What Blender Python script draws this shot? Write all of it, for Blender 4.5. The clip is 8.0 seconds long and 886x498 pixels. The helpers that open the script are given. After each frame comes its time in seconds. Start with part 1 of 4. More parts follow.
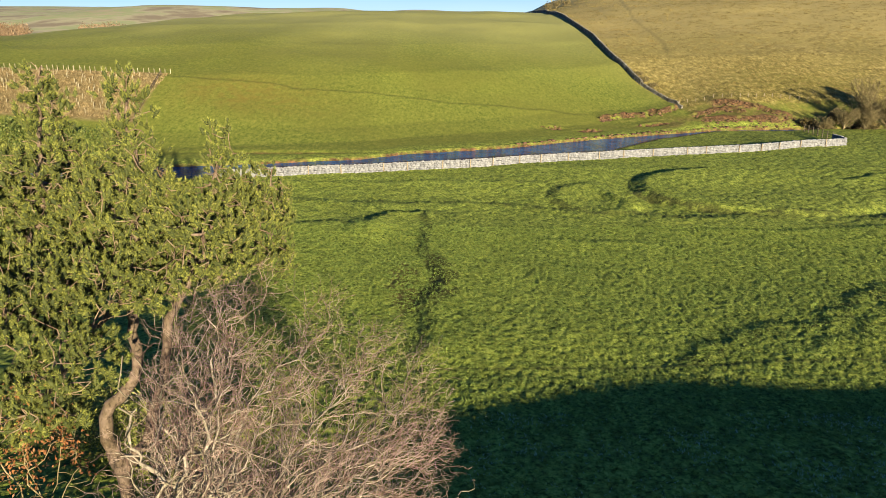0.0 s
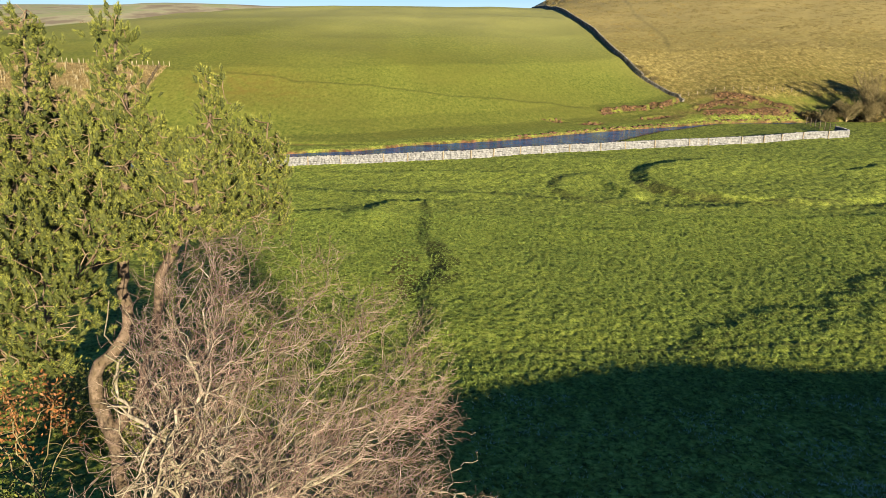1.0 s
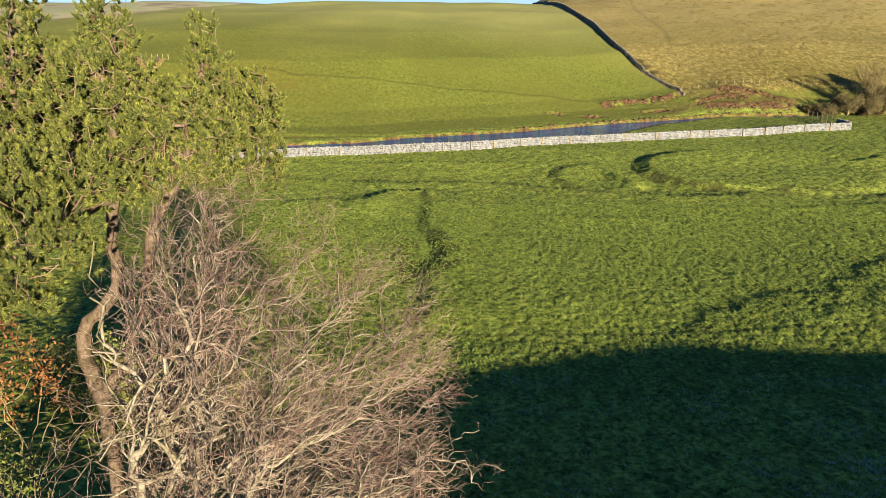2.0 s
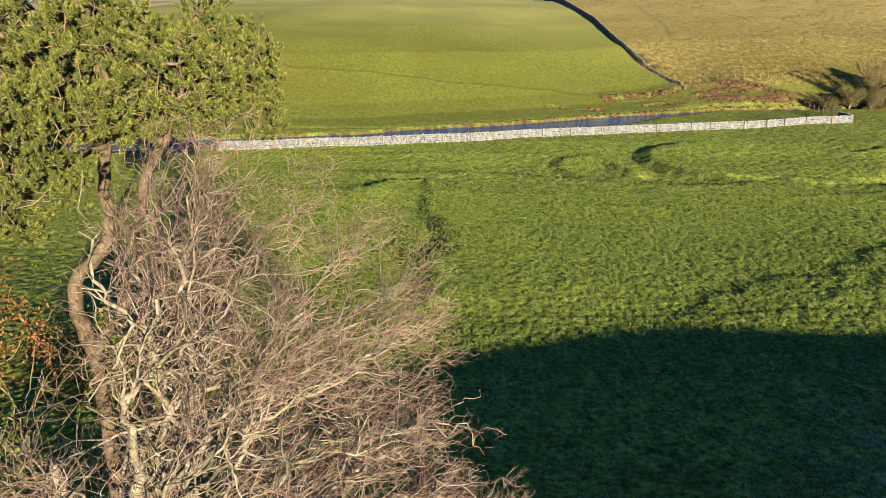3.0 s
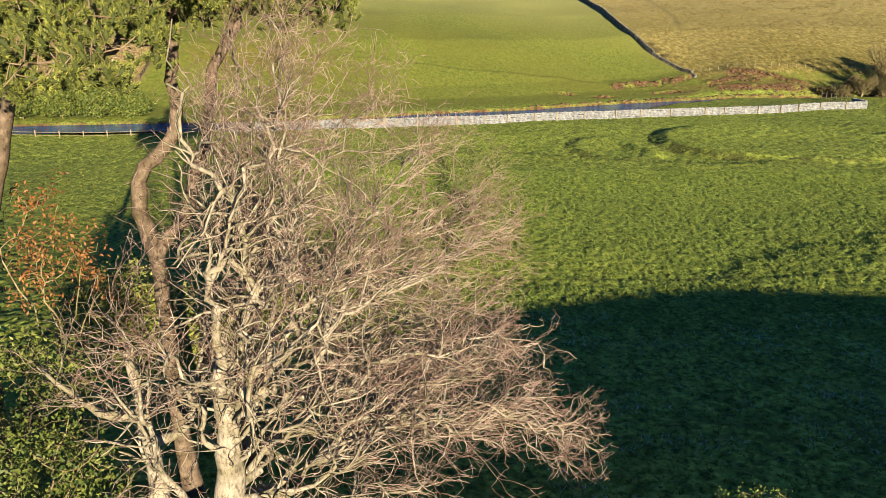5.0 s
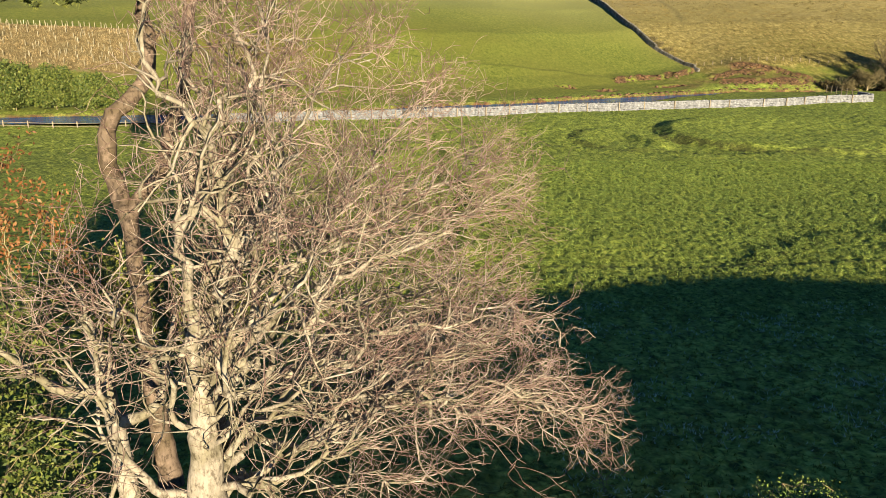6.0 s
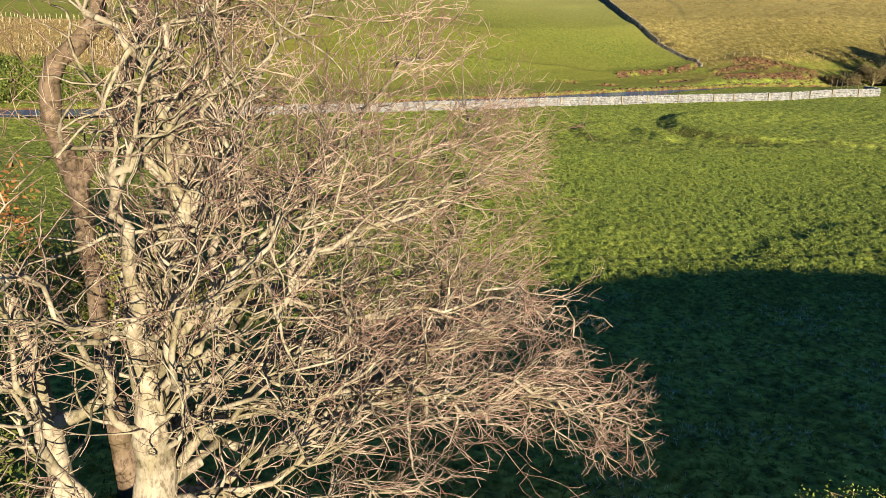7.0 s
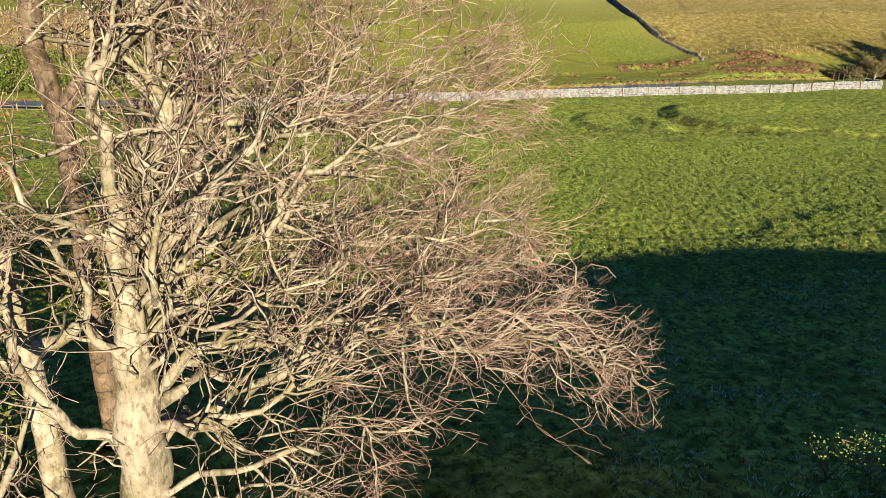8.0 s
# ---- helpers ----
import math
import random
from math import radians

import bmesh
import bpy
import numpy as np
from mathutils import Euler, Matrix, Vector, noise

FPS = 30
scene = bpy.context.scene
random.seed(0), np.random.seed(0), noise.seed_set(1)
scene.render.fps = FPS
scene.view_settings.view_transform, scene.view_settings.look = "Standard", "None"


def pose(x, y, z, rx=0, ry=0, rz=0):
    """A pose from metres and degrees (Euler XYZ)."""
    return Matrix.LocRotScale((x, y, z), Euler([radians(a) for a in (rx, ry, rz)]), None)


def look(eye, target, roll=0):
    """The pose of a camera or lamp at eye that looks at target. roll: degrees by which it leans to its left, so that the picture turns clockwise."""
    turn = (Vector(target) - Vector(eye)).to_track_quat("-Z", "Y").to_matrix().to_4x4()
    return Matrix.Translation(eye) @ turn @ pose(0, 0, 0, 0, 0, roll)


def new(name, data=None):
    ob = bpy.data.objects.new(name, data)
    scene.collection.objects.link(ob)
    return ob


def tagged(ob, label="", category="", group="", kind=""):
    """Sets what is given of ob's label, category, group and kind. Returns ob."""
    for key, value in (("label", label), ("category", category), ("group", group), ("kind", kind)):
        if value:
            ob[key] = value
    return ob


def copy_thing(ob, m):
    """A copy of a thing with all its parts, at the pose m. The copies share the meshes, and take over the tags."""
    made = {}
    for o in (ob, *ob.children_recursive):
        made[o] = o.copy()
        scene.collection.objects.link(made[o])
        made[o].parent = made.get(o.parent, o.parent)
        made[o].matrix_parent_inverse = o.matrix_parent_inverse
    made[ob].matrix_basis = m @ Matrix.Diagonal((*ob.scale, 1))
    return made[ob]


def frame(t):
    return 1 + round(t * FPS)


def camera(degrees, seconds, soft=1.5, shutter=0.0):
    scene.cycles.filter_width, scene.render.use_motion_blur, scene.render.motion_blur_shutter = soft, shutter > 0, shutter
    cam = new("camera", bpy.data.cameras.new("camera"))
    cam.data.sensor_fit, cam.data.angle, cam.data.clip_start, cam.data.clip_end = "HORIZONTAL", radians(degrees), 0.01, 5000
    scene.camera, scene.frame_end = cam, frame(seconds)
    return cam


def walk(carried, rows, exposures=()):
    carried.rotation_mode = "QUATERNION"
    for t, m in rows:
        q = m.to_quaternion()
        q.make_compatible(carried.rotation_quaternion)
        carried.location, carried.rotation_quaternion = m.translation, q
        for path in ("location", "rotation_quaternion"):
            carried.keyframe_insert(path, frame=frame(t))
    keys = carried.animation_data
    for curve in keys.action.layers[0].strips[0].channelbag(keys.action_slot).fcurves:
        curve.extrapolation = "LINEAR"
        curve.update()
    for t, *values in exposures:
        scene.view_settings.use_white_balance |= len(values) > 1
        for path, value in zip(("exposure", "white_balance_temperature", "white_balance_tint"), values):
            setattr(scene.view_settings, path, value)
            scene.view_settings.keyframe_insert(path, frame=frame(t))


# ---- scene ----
from itertools import product

# ---------------- camera ----------------
cam = camera(63.1, 8.0, soft=0.5)
# seconds, eye x y z, pitch, roll, yaw
PATH = [
    (0.0, -0.014, 0.171, 20.079, -16.80, 0.0, 0.0),
    (0.5, -0.050, 0.404, 19.422, -16.85, 0.0, 0.0),
    (1.0, -0.086, 0.543, 18.786, -16.90, 0.0, 0.0),
    (2.5, -0.101, 0.878, 16.951, -17.02, 0.0, 0.0),
    (3.0, -0.131, 0.903, 16.321, -17.05, -0.05, 0.0),
    (3.5, -0.233, 0.902, 15.696, -17.08, -0.08, 0.0),
    (4.0, -0.640, 1.018, 15.090, -17.10, -0.12, 0.05),
    (4.5, -1.436, 1.081, 14.499, -17.12, -0.15, 0.06),
    (5.0, -1.987, 1.080, 13.843, -17.15, -0.18, 0.08),
    (5.2, -2.064, 1.120, 13.573, -17.17, -0.2, 0.08),
    (6.3, -2.138, 3.307, 12.260, -17.24, -0.3, 0.05),
    (6.5, -2.129, 3.708, 12.100, -17.26, -0.32, 0.05),
    (7.0, -2.109, 4.380, 11.503, -17.30, -0.32, 0.05),
    (7.5, -2.040, 4.530, 10.897, -17.32, -0.3, 0.08),
    (8.0, -2.044, 4.500, 10.296, -17.34, -0.3, 0.09),
]
walk(cam, [(t, pose(x, y, z, 90 + p, r, w)) for t, x, y, z, p, r, w in PATH], [(0.0, 2.05, 5600, 8), (8.0, 2.05, 5600, 8)])

# ---------------- light ----------------
SUN_EL, SUN_AZ = 9.5, 20.0   # degrees up, degrees to the right of straight behind the first view
to_sun = Vector((math.sin(radians(SUN_AZ)) * math.cos(radians(SUN_EL)),
                 -math.cos(radians(SUN_AZ)) * math.cos(radians(SUN_EL)), math.sin(radians(SUN_EL))))
world = bpy.data.worlds.new("sky")
scene.world = world
world.use_nodes = True
wn = world.node_tree
sky = wn.nodes.new("ShaderNodeTexSky")
sky.sky_type, sky.sun_disc = "NISHITA", False
sky.sun_elevation, sky.sun_rotation = radians(SUN_EL), radians(180 - SUN_AZ)
sky.altitude, sky.air_density, sky.dust_density, sky.ozone_density = 200, 0.85, 0.0, 4.0
# thin pale cloud low in the sky, clear blue above
wtc = wn.nodes.new("ShaderNodeTexCoord")
wsep = wn.nodes.new("ShaderNodeSeparateXYZ")
wn.links.new(wtc.outputs["Generated"], wsep.inputs[0])
wband = wn.nodes.new("ShaderNodeMapRange")
wband.inputs[1].default_value, wband.inputs[2].default_value, wband.inputs[3].default_value, wband.inputs[4].default_value = 0.015, 0.07, 0.9, 0.0
wn.links.new(wsep.outputs[2], wband.inputs[0])
wmap = wn.nodes.new("ShaderNodeMapping")
wmap.inputs["Scale"].default_value = (3, 3, 22)
wn.links.new(wtc.outputs["Generated"], wmap.inputs[0])
wnoise = wn.nodes.new("ShaderNodeTexNoise")
wnoise.inputs["Scale"].default_value, wnoise.inputs["Detail"].default_value = 1.6, 5
wn.links.new(wmap.outputs[0], wnoise.inputs[0])
wmul = wn.nodes.new("ShaderNodeMath")
wmul.operation = "MULTIPLY"
wn.links.new(wband.outputs[0], wmul.inputs[0])
wr = wn.nodes.new("ShaderNodeMapRange")
wr.inputs[1].default_value, wr.inputs[2].default_value, wr.inputs[3].default_value, wr.inputs[4].default_value = 0.3, 0.6, 0.75, 1.0
wn.links.new(wnoise.outputs["Fac"], wr.inputs[0])
wn.links.new(wr.outputs[0], wmul.inputs[1])
wmix = wn.nodes.new("ShaderNodeMix")
wmix.data_type = "RGBA"
wn.links.new(wmul.outputs[0], wmix.inputs[0])
wn.links.new(sky.outputs[0], wmix.inputs[6])
wmix.inputs[7].default_value = (6.6, 8.0, 9.2, 1)
wn.links.new(wmix.outputs[2], wn.nodes["Background"].inputs[0])
wn.nodes["Background"].inputs[1].default_value = 0.029
sun_data = bpy.data.lights.new("sun", "SUN")
sun_data.energy, sun_data.angle, sun_data.color = 5.0, radians(0.42), (1.0, 0.69, 0.345)
sun_lamp = new("sun", sun_data)
sun_lamp.matrix_world = look((0, -60, 60), Vector((0, -60, 60)) - to_sun)

# ---------------- materials ----------------
def nodes_of(name):
    m = bpy.data.materials.new(name)
    m.use_nodes = True
    nt = m.node_tree
    return m, nt, nt.nodes["Principled BSDF"]


def noise_node(nt, scale, detail=4.0, rough=0.6, vec=None, stretch=None):
    n = nt.nodes.new("ShaderNodeTexNoise")
    n.inputs["Scale"].default_value, n.inputs["Detail"].default_value = scale, detail
    n.inputs["Roughness"].default_value = rough
    if vec is None:
        tc = nt.nodes.new("ShaderNodeTexCoord")
        vec = tc.outputs["Object"]
    if stretch:
        mp = nt.nodes.new("ShaderNodeMapping")
        mp.inputs["Scale"].default_value = stretch
        nt.links.new(vec, mp.inputs["Vector"])
        vec = mp.outputs["Vector"]
    nt.links.new(vec, n.inputs["Vector"])
    return n.outputs["Fac"]


def ramp(nt, fac, stops):
    r = nt.nodes.new("ShaderNodeValToRGB")
    els = r.color_ramp.elements
    while len(els) < len(stops):
        els.new(0.5)
    for e, (p, c) in zip(els, stops):
        e.position, e.color = p, (*c, 1)
    nt.links.new(fac, r.inputs["Fac"])
    return r.outputs["Color"]


def mix(nt, fac, a, b, mode="MIX"):
    m = nt.nodes.new("ShaderNodeMix")
    m.data_type, m.blend_type = "RGBA", mode
    for sock, v in ((m.inputs[0], fac), (m.inputs[6], a), (m.inputs[7], b)):
        if isinstance(v, (int, float)):
            sock.default_value = v
        elif isinstance(v, tuple):
            sock.default_value = (*v, 1)
        else:
            nt.links.new(v, sock)
    return m.outputs[2]


def attr(nt, name):
    a = nt.nodes.new("ShaderNodeAttribute")
    a.attribute_name = name
    return a.outputs["Fac"]


def bump(nt, bsdf, height, strength, distance):
    b = nt.nodes.new("ShaderNodeBump")
    b.inputs["Strength"].default_value, b.inputs["Distance"].default_value = strength, distance
    nt.links.new(height, b.inputs["Height"])
    nt.links.new(b.outputs[0], bsdf.inputs["Normal"])


def simple(name, stops, scale, rough=0.85, bump_scale=None, bump_dist=0.01, detail=5.0, stretch=None):
    m, nt, b = nodes_of(name)
    f = noise_node(nt, scale, detail, stretch=stretch)
    col = ramp(nt, f, stops)
    fine = ramp(nt, noise_node(nt, scale * 7, 3.0), [(0.3, (0.72, 0.72, 0.72)), (0.7, (1.2, 1.2, 1.2))])
    nt.links.new(mix(nt, 1.0, col, fine, "MULTIPLY"), b.inputs["Base Color"])
    b.inputs["Roughness"].default_value = rough
    if bump_scale:
        bump(nt, b, noise_node(nt, bump_scale, 4.0, stretch=stretch), 0.8, bump_dist)
    return m


def ground_material():
    m, nt, b = nodes_of("pasture_grass")
    tc = nt.nodes.new("ShaderNodeTexCoord")
    P = tc.outputs["Object"]
    fine = noise_node(nt, 3.2, 5.0, 0.65, P)
    mid = noise_node(nt, 0.45, 4.0, 0.6, P)
    big = noise_node(nt, 0.035, 3.0, 0.6, P)
    grass = ramp(nt, fine, [(0.36, (0.032, 0.058, 0.010)), (0.5, (0.164, 0.228, 0.038)), (0.64, (0.285, 0.358, 0.08))])
    grass = mix(nt, ramp(nt, mid, [(0.4, (0, 0, 0)), (0.7, (0.5, 0.5, 0.5))]), grass, (0.132, 0.166, 0.0272))
    dapple = ramp(nt, noise_node(nt, 1.3, 3.0, 0.6, P, (1.0, 0.6, 1.0)), [(0.38, (0.6, 0.65, 0.68)), (0.58, (1.25, 1.22, 1.16))])
    grass = mix(nt, 0.9, grass, dapple, "MULTIPLY")
    hill = ramp(nt, noise_node(nt, 1.7, 6.0, 0.75, P, (1.0, 0.5, 1.0)), [(0.34, (0.052, 0.082, 0.013)), (0.5, (0.106, 0.14, 0.024)), (0.66, (0.17, 0.195, 0.042))])
    hill = mix(nt, ramp(nt, big, [(0.4, (0, 0, 0)), (0.65, (0.6, 0.6, 0.6))]), hill, (0.105, 0.121, 0.0238))
    hill = mix(nt, attr(nt, "worn"), hill, (0.121, 0.103, 0.0238))
    # pale: upper hill lightened in colour, making up for light lost on the slope
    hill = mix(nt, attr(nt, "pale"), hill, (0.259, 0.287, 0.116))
    col = mix(nt, attr(nt, "hill"), grass, hill)
    straw = ramp(nt, noise_node(nt, 1.1, 6.0, 0.75, P, (1.0, 0.55, 1.0)), [(0.36, (0.05, 0.05, 0.014)), (0.5, (0.14, 0.13, 0.037)), (0.64, (0.31, 0.285, 0.12))])
    straw = mix(nt, ramp(nt, noise_node(nt, 0.03, 4.0, 0.6, P, (0.6, 1.6, 1.0)), [(0.42, (0, 0, 0)), (0.62, (0.55, 0.55, 0.55))]), straw, (0.088, 0.0968, 0.0204))
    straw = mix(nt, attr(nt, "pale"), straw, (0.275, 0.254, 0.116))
    col = mix(nt, attr(nt, "rough"), col, straw)
    bracken = ramp(nt, noise_node(nt, 0.8, 5.0, 0.7, P), [(0.3, (0.07, 0.06, 0.026)), (0.5, (0.135, 0.115, 0.06)), (0.7, (0.20, 0.18, 0.105))])
    col = mix(nt, attr(nt, "bracken"), col, bracken)
    earth = ramp(nt, noise_node(nt, 1.1, 5.0, 0.7, P), [(0.35, (0.022, 0.0169, 0.0102)), (0.5, (0.065, 0.044, 0.026)), (0.68, (0.165, 0.098, 0.058))])
    col = mix(nt, attr(nt, "earth"), col, earth)
    # near-black brown for wet mud, and for shade painted on the bank edges
    mud_shade = ramp(nt, noise_node(nt, 2.0, 4.0, 0.7, P), [(0.3, (0.011, 0.0121, 0.00816)), (0.7, (0.0385, 0.0363, 0.0204))])
    col = mix(nt, attr(nt, "mud_shade"), col, mud_shade)
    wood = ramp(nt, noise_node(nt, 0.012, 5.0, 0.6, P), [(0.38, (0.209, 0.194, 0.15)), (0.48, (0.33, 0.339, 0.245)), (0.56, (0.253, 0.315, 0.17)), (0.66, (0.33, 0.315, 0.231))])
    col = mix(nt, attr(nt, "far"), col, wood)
    nt.links.new(col, b.inputs["Base Color"])
    b.inputs["Roughness"].default_value = 0.9
    b.inputs["Specular IOR Level"].default_value = 0.15
    bump(nt, b, noise_node(nt, 5.0, 4.0, 0.7, P), 0.6, 0.10)
    return m


MAT_GROUND = ground_material()
MAT_STONE = simple("limestone", [(0.3, (0.08, 0.093, 0.12)), (0.5, (0.148, 0.17, 0.212)), (0.7, (0.22, 0.248, 0.30))], 1.6, 0.92, 8.0, 0.03)
MAT_DARKSTONE = simple("mossy_dark_stone", [(0.35, (0.0495, 0.0496, 0.0476)), (0.52, (0.121, 0.127, 0.122)), (0.7, (0.22, 0.233, 0.231))], 0.7, 0.95, 8.0, 0.03)
MAT_POST = simple("weathered_wood", [(0.3, (0.11, 0.0968, 0.068)), (0.7, (0.231, 0.218, 0.184))], 4.0, 0.85, 12.0, 0.01)
MAT_DARKWOOD = simple("dark_wet_wood", [(0.3, (0.0275, 0.0242, 0.019)), (0.7, (0.0715, 0.0635, 0.051))], 4.0, 0.8, 12.0, 0.01)
MAT_TUBE = simple("pale_plastic_tube", [(0.3, (0.182, 0.175, 0.122)), (0.7, (0.253, 0.254, 0.19))], 3.0, 0.5)


def water_material():
    m, nt, b = nodes_of("river_water")
    # blue base colour stands in for the upper sky mirrored in the ripples
    col = ramp(nt, noise_node(nt, 0.3, 3.0), [(0.35, (0.008, 0.042, 0.15)), (0.7, (0.022, 0.10, 0.30))])
    nt.links.new(col, b.inputs["Base Color"])
    b.inputs["Roughness"].default_value = 0.08
    b.inputs["IOR"].default_value = 1.33
    b.inputs["Specular IOR Level"].default_value = 0.18
    bump(nt, b, noise_node(nt, 1.6, 3.0, 0.6, stretch=(0.6, 1.4, 1.0)), 1.0, 0.7)
    return m


def bark_material(name, pale, dark, twig, twig_dark):
    m, nt, b = nodes_of(name)
    f = noise_node(nt, 2.5, 6.0, 0.7, stretch=(1, 1, 0.35))
    bark = ramp(nt, f, [(0.3, dark), (0.5, pale), (0.72, tuple(min(1, c * 1.35) for c in pale))])
    moss = ramp(nt, noise_node(nt, 1.3, 4.0, 0.7), [(0.43, (0, 0, 0)), (0.6, (0.7, 0.7, 0.7))])
    bark = mix(nt, moss, bark, tuple(c * k for c, k in zip(pale, (0.52, 0.53, 0.36))))
    pale_patch = ramp(nt, noise_node(nt, 3.7, 5.0, 0.65), [(0.55, (0, 0, 0)), (0.64, (0.6, 0.6, 0.6))])
    bark = mix(nt, pale_patch, bark, tuple(min(1, c * 1.5) for c in pale))
    crack = ramp(nt, noise_node(nt, 11.0, 6.0, 0.75, stretch=(1, 1, 0.5)), [(0.36, (0.35, 0.33, 0.3)), (0.5, (1, 1, 1))])
    bark = mix(nt, 1.0, bark, crack, "MULTIPLY")
    tw = mix(nt, ramp(nt, noise_node(nt, 1.8, 6.0, 0.7), [(0.43, (0, 0, 0)), (0.53, (1, 1, 1))]), twig, twig_dark)
    nt.links.new(mix(nt, attr(nt, "thin"), bark, tw), b.inputs["Base Color"])
    b.inputs["Roughness"].default_value = 0.8
    b.inputs["Specular IOR Level"].default_value = 0.25
    bump(nt, b, noise_node(nt, 14.0, 5.0, 0.7, stretch=(1, 1, 0.3)), 0.7, 0.02)
    return m


def leaf_material(name, stops, rough=0.6, patch=0.8, stretch=None, deep=0.74):
    m, nt, b = nodes_of(name)
    geo = nt.nodes.new("ShaderNodeNewGeometry")
    col = ramp(nt, geo.outputs["Random Per Island"], stops)
    big = ramp(nt, noise_node(nt, patch, 4.0, stretch=stretch), [(0.35, (deep, deep * 1.05, deep)), (0.65, (1.15, 1.1, 1.0))])
    nt.links.new(mix(nt, 1.0, col, big, "MULTIPLY"), b.inputs["Base Color"])
    b.inputs["Roughness"].default_value = rough
    b.inputs["Specular IOR Level"].default_value = 0.3
    return m


MAT_WATER = water_material()
MAT_BEECH = bark_material("pale_bark", (0.208, 0.202, 0.185), (0.036, 0.032, 0.029), (0.278, 0.236, 0.222), (0.112, 0.076, 0.075))
MAT_PINEBARK = bark_material("pine_bark", (0.11, 0.09, 0.078), (0.04, 0.032, 0.027), (0.22, 0.188, 0.136), (0.138, 0.103, 0.0748))
MAT_BUSHBARK = bark_material("bush_bark", (0.198, 0.181, 0.122), (0.055, 0.0484, 0.0306), (0.18, 0.165, 0.095), (0.09, 0.082, 0.04))
MAT_NEEDLE = leaf_material("pine_needles", [(0.0, (0.05885, 0.08881, 0.01819)), (0.5, (0.1391, 0.1744, 0.03638)), (1.0, (0.2301, 0.2621, 0.0642))], 0.6, 1.9, None, 0.5)
# near-black green: the shade inside the pine crowns, put into the colour
MAT_SHADECORE = leaf_material("shade_cores", [(0.0, (0.022, 0.034, 0.01)), (1.0, (0.05, 0.066, 0.018))], 0.8, 3.0)
MAT_COPPER = leaf_material("copper_leaves", [(0.0, (0.066, 0.0272, 0.0102)), (0.5, (0.132, 0.0575, 0.0204)), (1.0, (0.187, 0.0968, 0.0374))])
MAT_BRAMBLE = leaf_material("bramble_leaves", [(0.0, (0.0165, 0.0151, 0.0068)), (0.5, (0.0495, 0.0454, 0.017)), (1.0, (0.105, 0.0907, 0.034))])
MAT_IVY = leaf_material("evergreen_leaves", [(0.0, (0.02063, 0.04537, 0.0102)), (0.5, (0.06187, 0.09075, 0.017)), (1.0, (0.11, 0.1363, 0.034))])

# ---------------- numeric helpers ----------------
def vnoise(x, y, seed=0):
    """Smooth lattice noise, -1 to 1."""
    xi, yi = np.floor(x), np.floor(y)
    fx, fy = x - xi, y - yi
    ux, uy = fx * fx * fx * (fx * (6 * fx - 15) + 10), fy * fy * fy * (fy * (6 * fy - 15) + 10)
    def h(i, j):
        a = (i.astype(np.int64) * 374761393 + j.astype(np.int64) * 668265263 + seed * 144269) & 0xFFFFFFFF
        a = ((a ^ (a >> 13)) * 1274126177) & 0xFFFFFFFF
        return ((a ^ (a >> 16)) & 0xFFFF) / 32767.5 - 1
    a, b, c, d = h(xi, yi), h(xi + 1, yi), h(xi, yi + 1), h(xi + 1, yi + 1)
    return (a * (1 - ux) + b * ux) * (1 - uy) + (c * (1 - ux) + d * ux) * uy


def fbm(x, y, octaves=3, seed=0):
    return sum(vnoise(x * 2 ** k + 17.3 * k, y * 2 ** k - 9.1 * k, seed + k) * 0.5 ** k for k in range(octaves))


def step(a, b, x):
    t = np.clip((x - a) / (b - a), 0, 1)
    return t * t * (3 - 2 * t)


def mesh_object(name, verts, faces, mat, parent=None, label="", smooth=False, attrs=()):
    me = bpy.data.meshes.new(name)
    verts, faces = np.asarray(verts, dtype=np.float32), np.asarray(faces, dtype=np.int32)
    n = faces.shape[1]
    me.vertices.add(len(verts))
    me.vertices.foreach_set("co", verts.ravel())
    me.loops.add(faces.size)
    me.loops.foreach_set("vertex_index", faces.ravel())
    me.polygons.add(len(faces))
    me.polygons.foreach_set("loop_start", np.arange(0, faces.size, n, dtype=np.int32))
    if smooth:
        me.polygons.foreach_set("use_smooth", np.ones(len(faces), dtype=bool))
    me.update(calc_edges=True)
    for key, values in attrs:
        me.attributes.new(key, "FLOAT", "POINT").data.foreach_set("value", np.asarray(values, dtype=np.float32))
    me.materials.append(mat)
    ob = new(name, me)
    if parent:
        ob.parent = parent
    if label:
        ob["label"] = label
    return ob


# ---------------- the lie of the land ----------------
WALL_X = [-120, -30, -19, -8.4, 4, 20, 40.6, 57, 74.5]
WALL_Y = [96, 106, 108.4, 110.3, 112.7, 118.6, 124.5, 128.7, 133.8]
FAR_X = [-148.2, -33.6, -13.8, -6.5, 12.2, 23.7, 36.6, 49.9, 60.3, 79.0, 128.4]
FAR_Y = [94.8, 116.6, 121.9, 127.2, 134.2, 141.3, 148.2, 154.1, 158.7, 160.6, 164.0]
NEAR_X = [-148.2, -33.6, 4.0, 21.7, 27.7, 34.2, 43.5, 58.9, 79.0, 128.4]
NEAR_Y = [93, 107.6, 114.2, 120.0, 128.2, 134.1, 144.2, 155.4, 156.1, 159.1]
TERRACE_X, TERRACE_Y = [-58, -20, 27, 50], [158, 157, 163, 168]
TRACK_Y, TRACK_X = [205, 225, 265, 330, 400], [62, 66, 67.6, 78, 88]
WATER_Z = -0.75


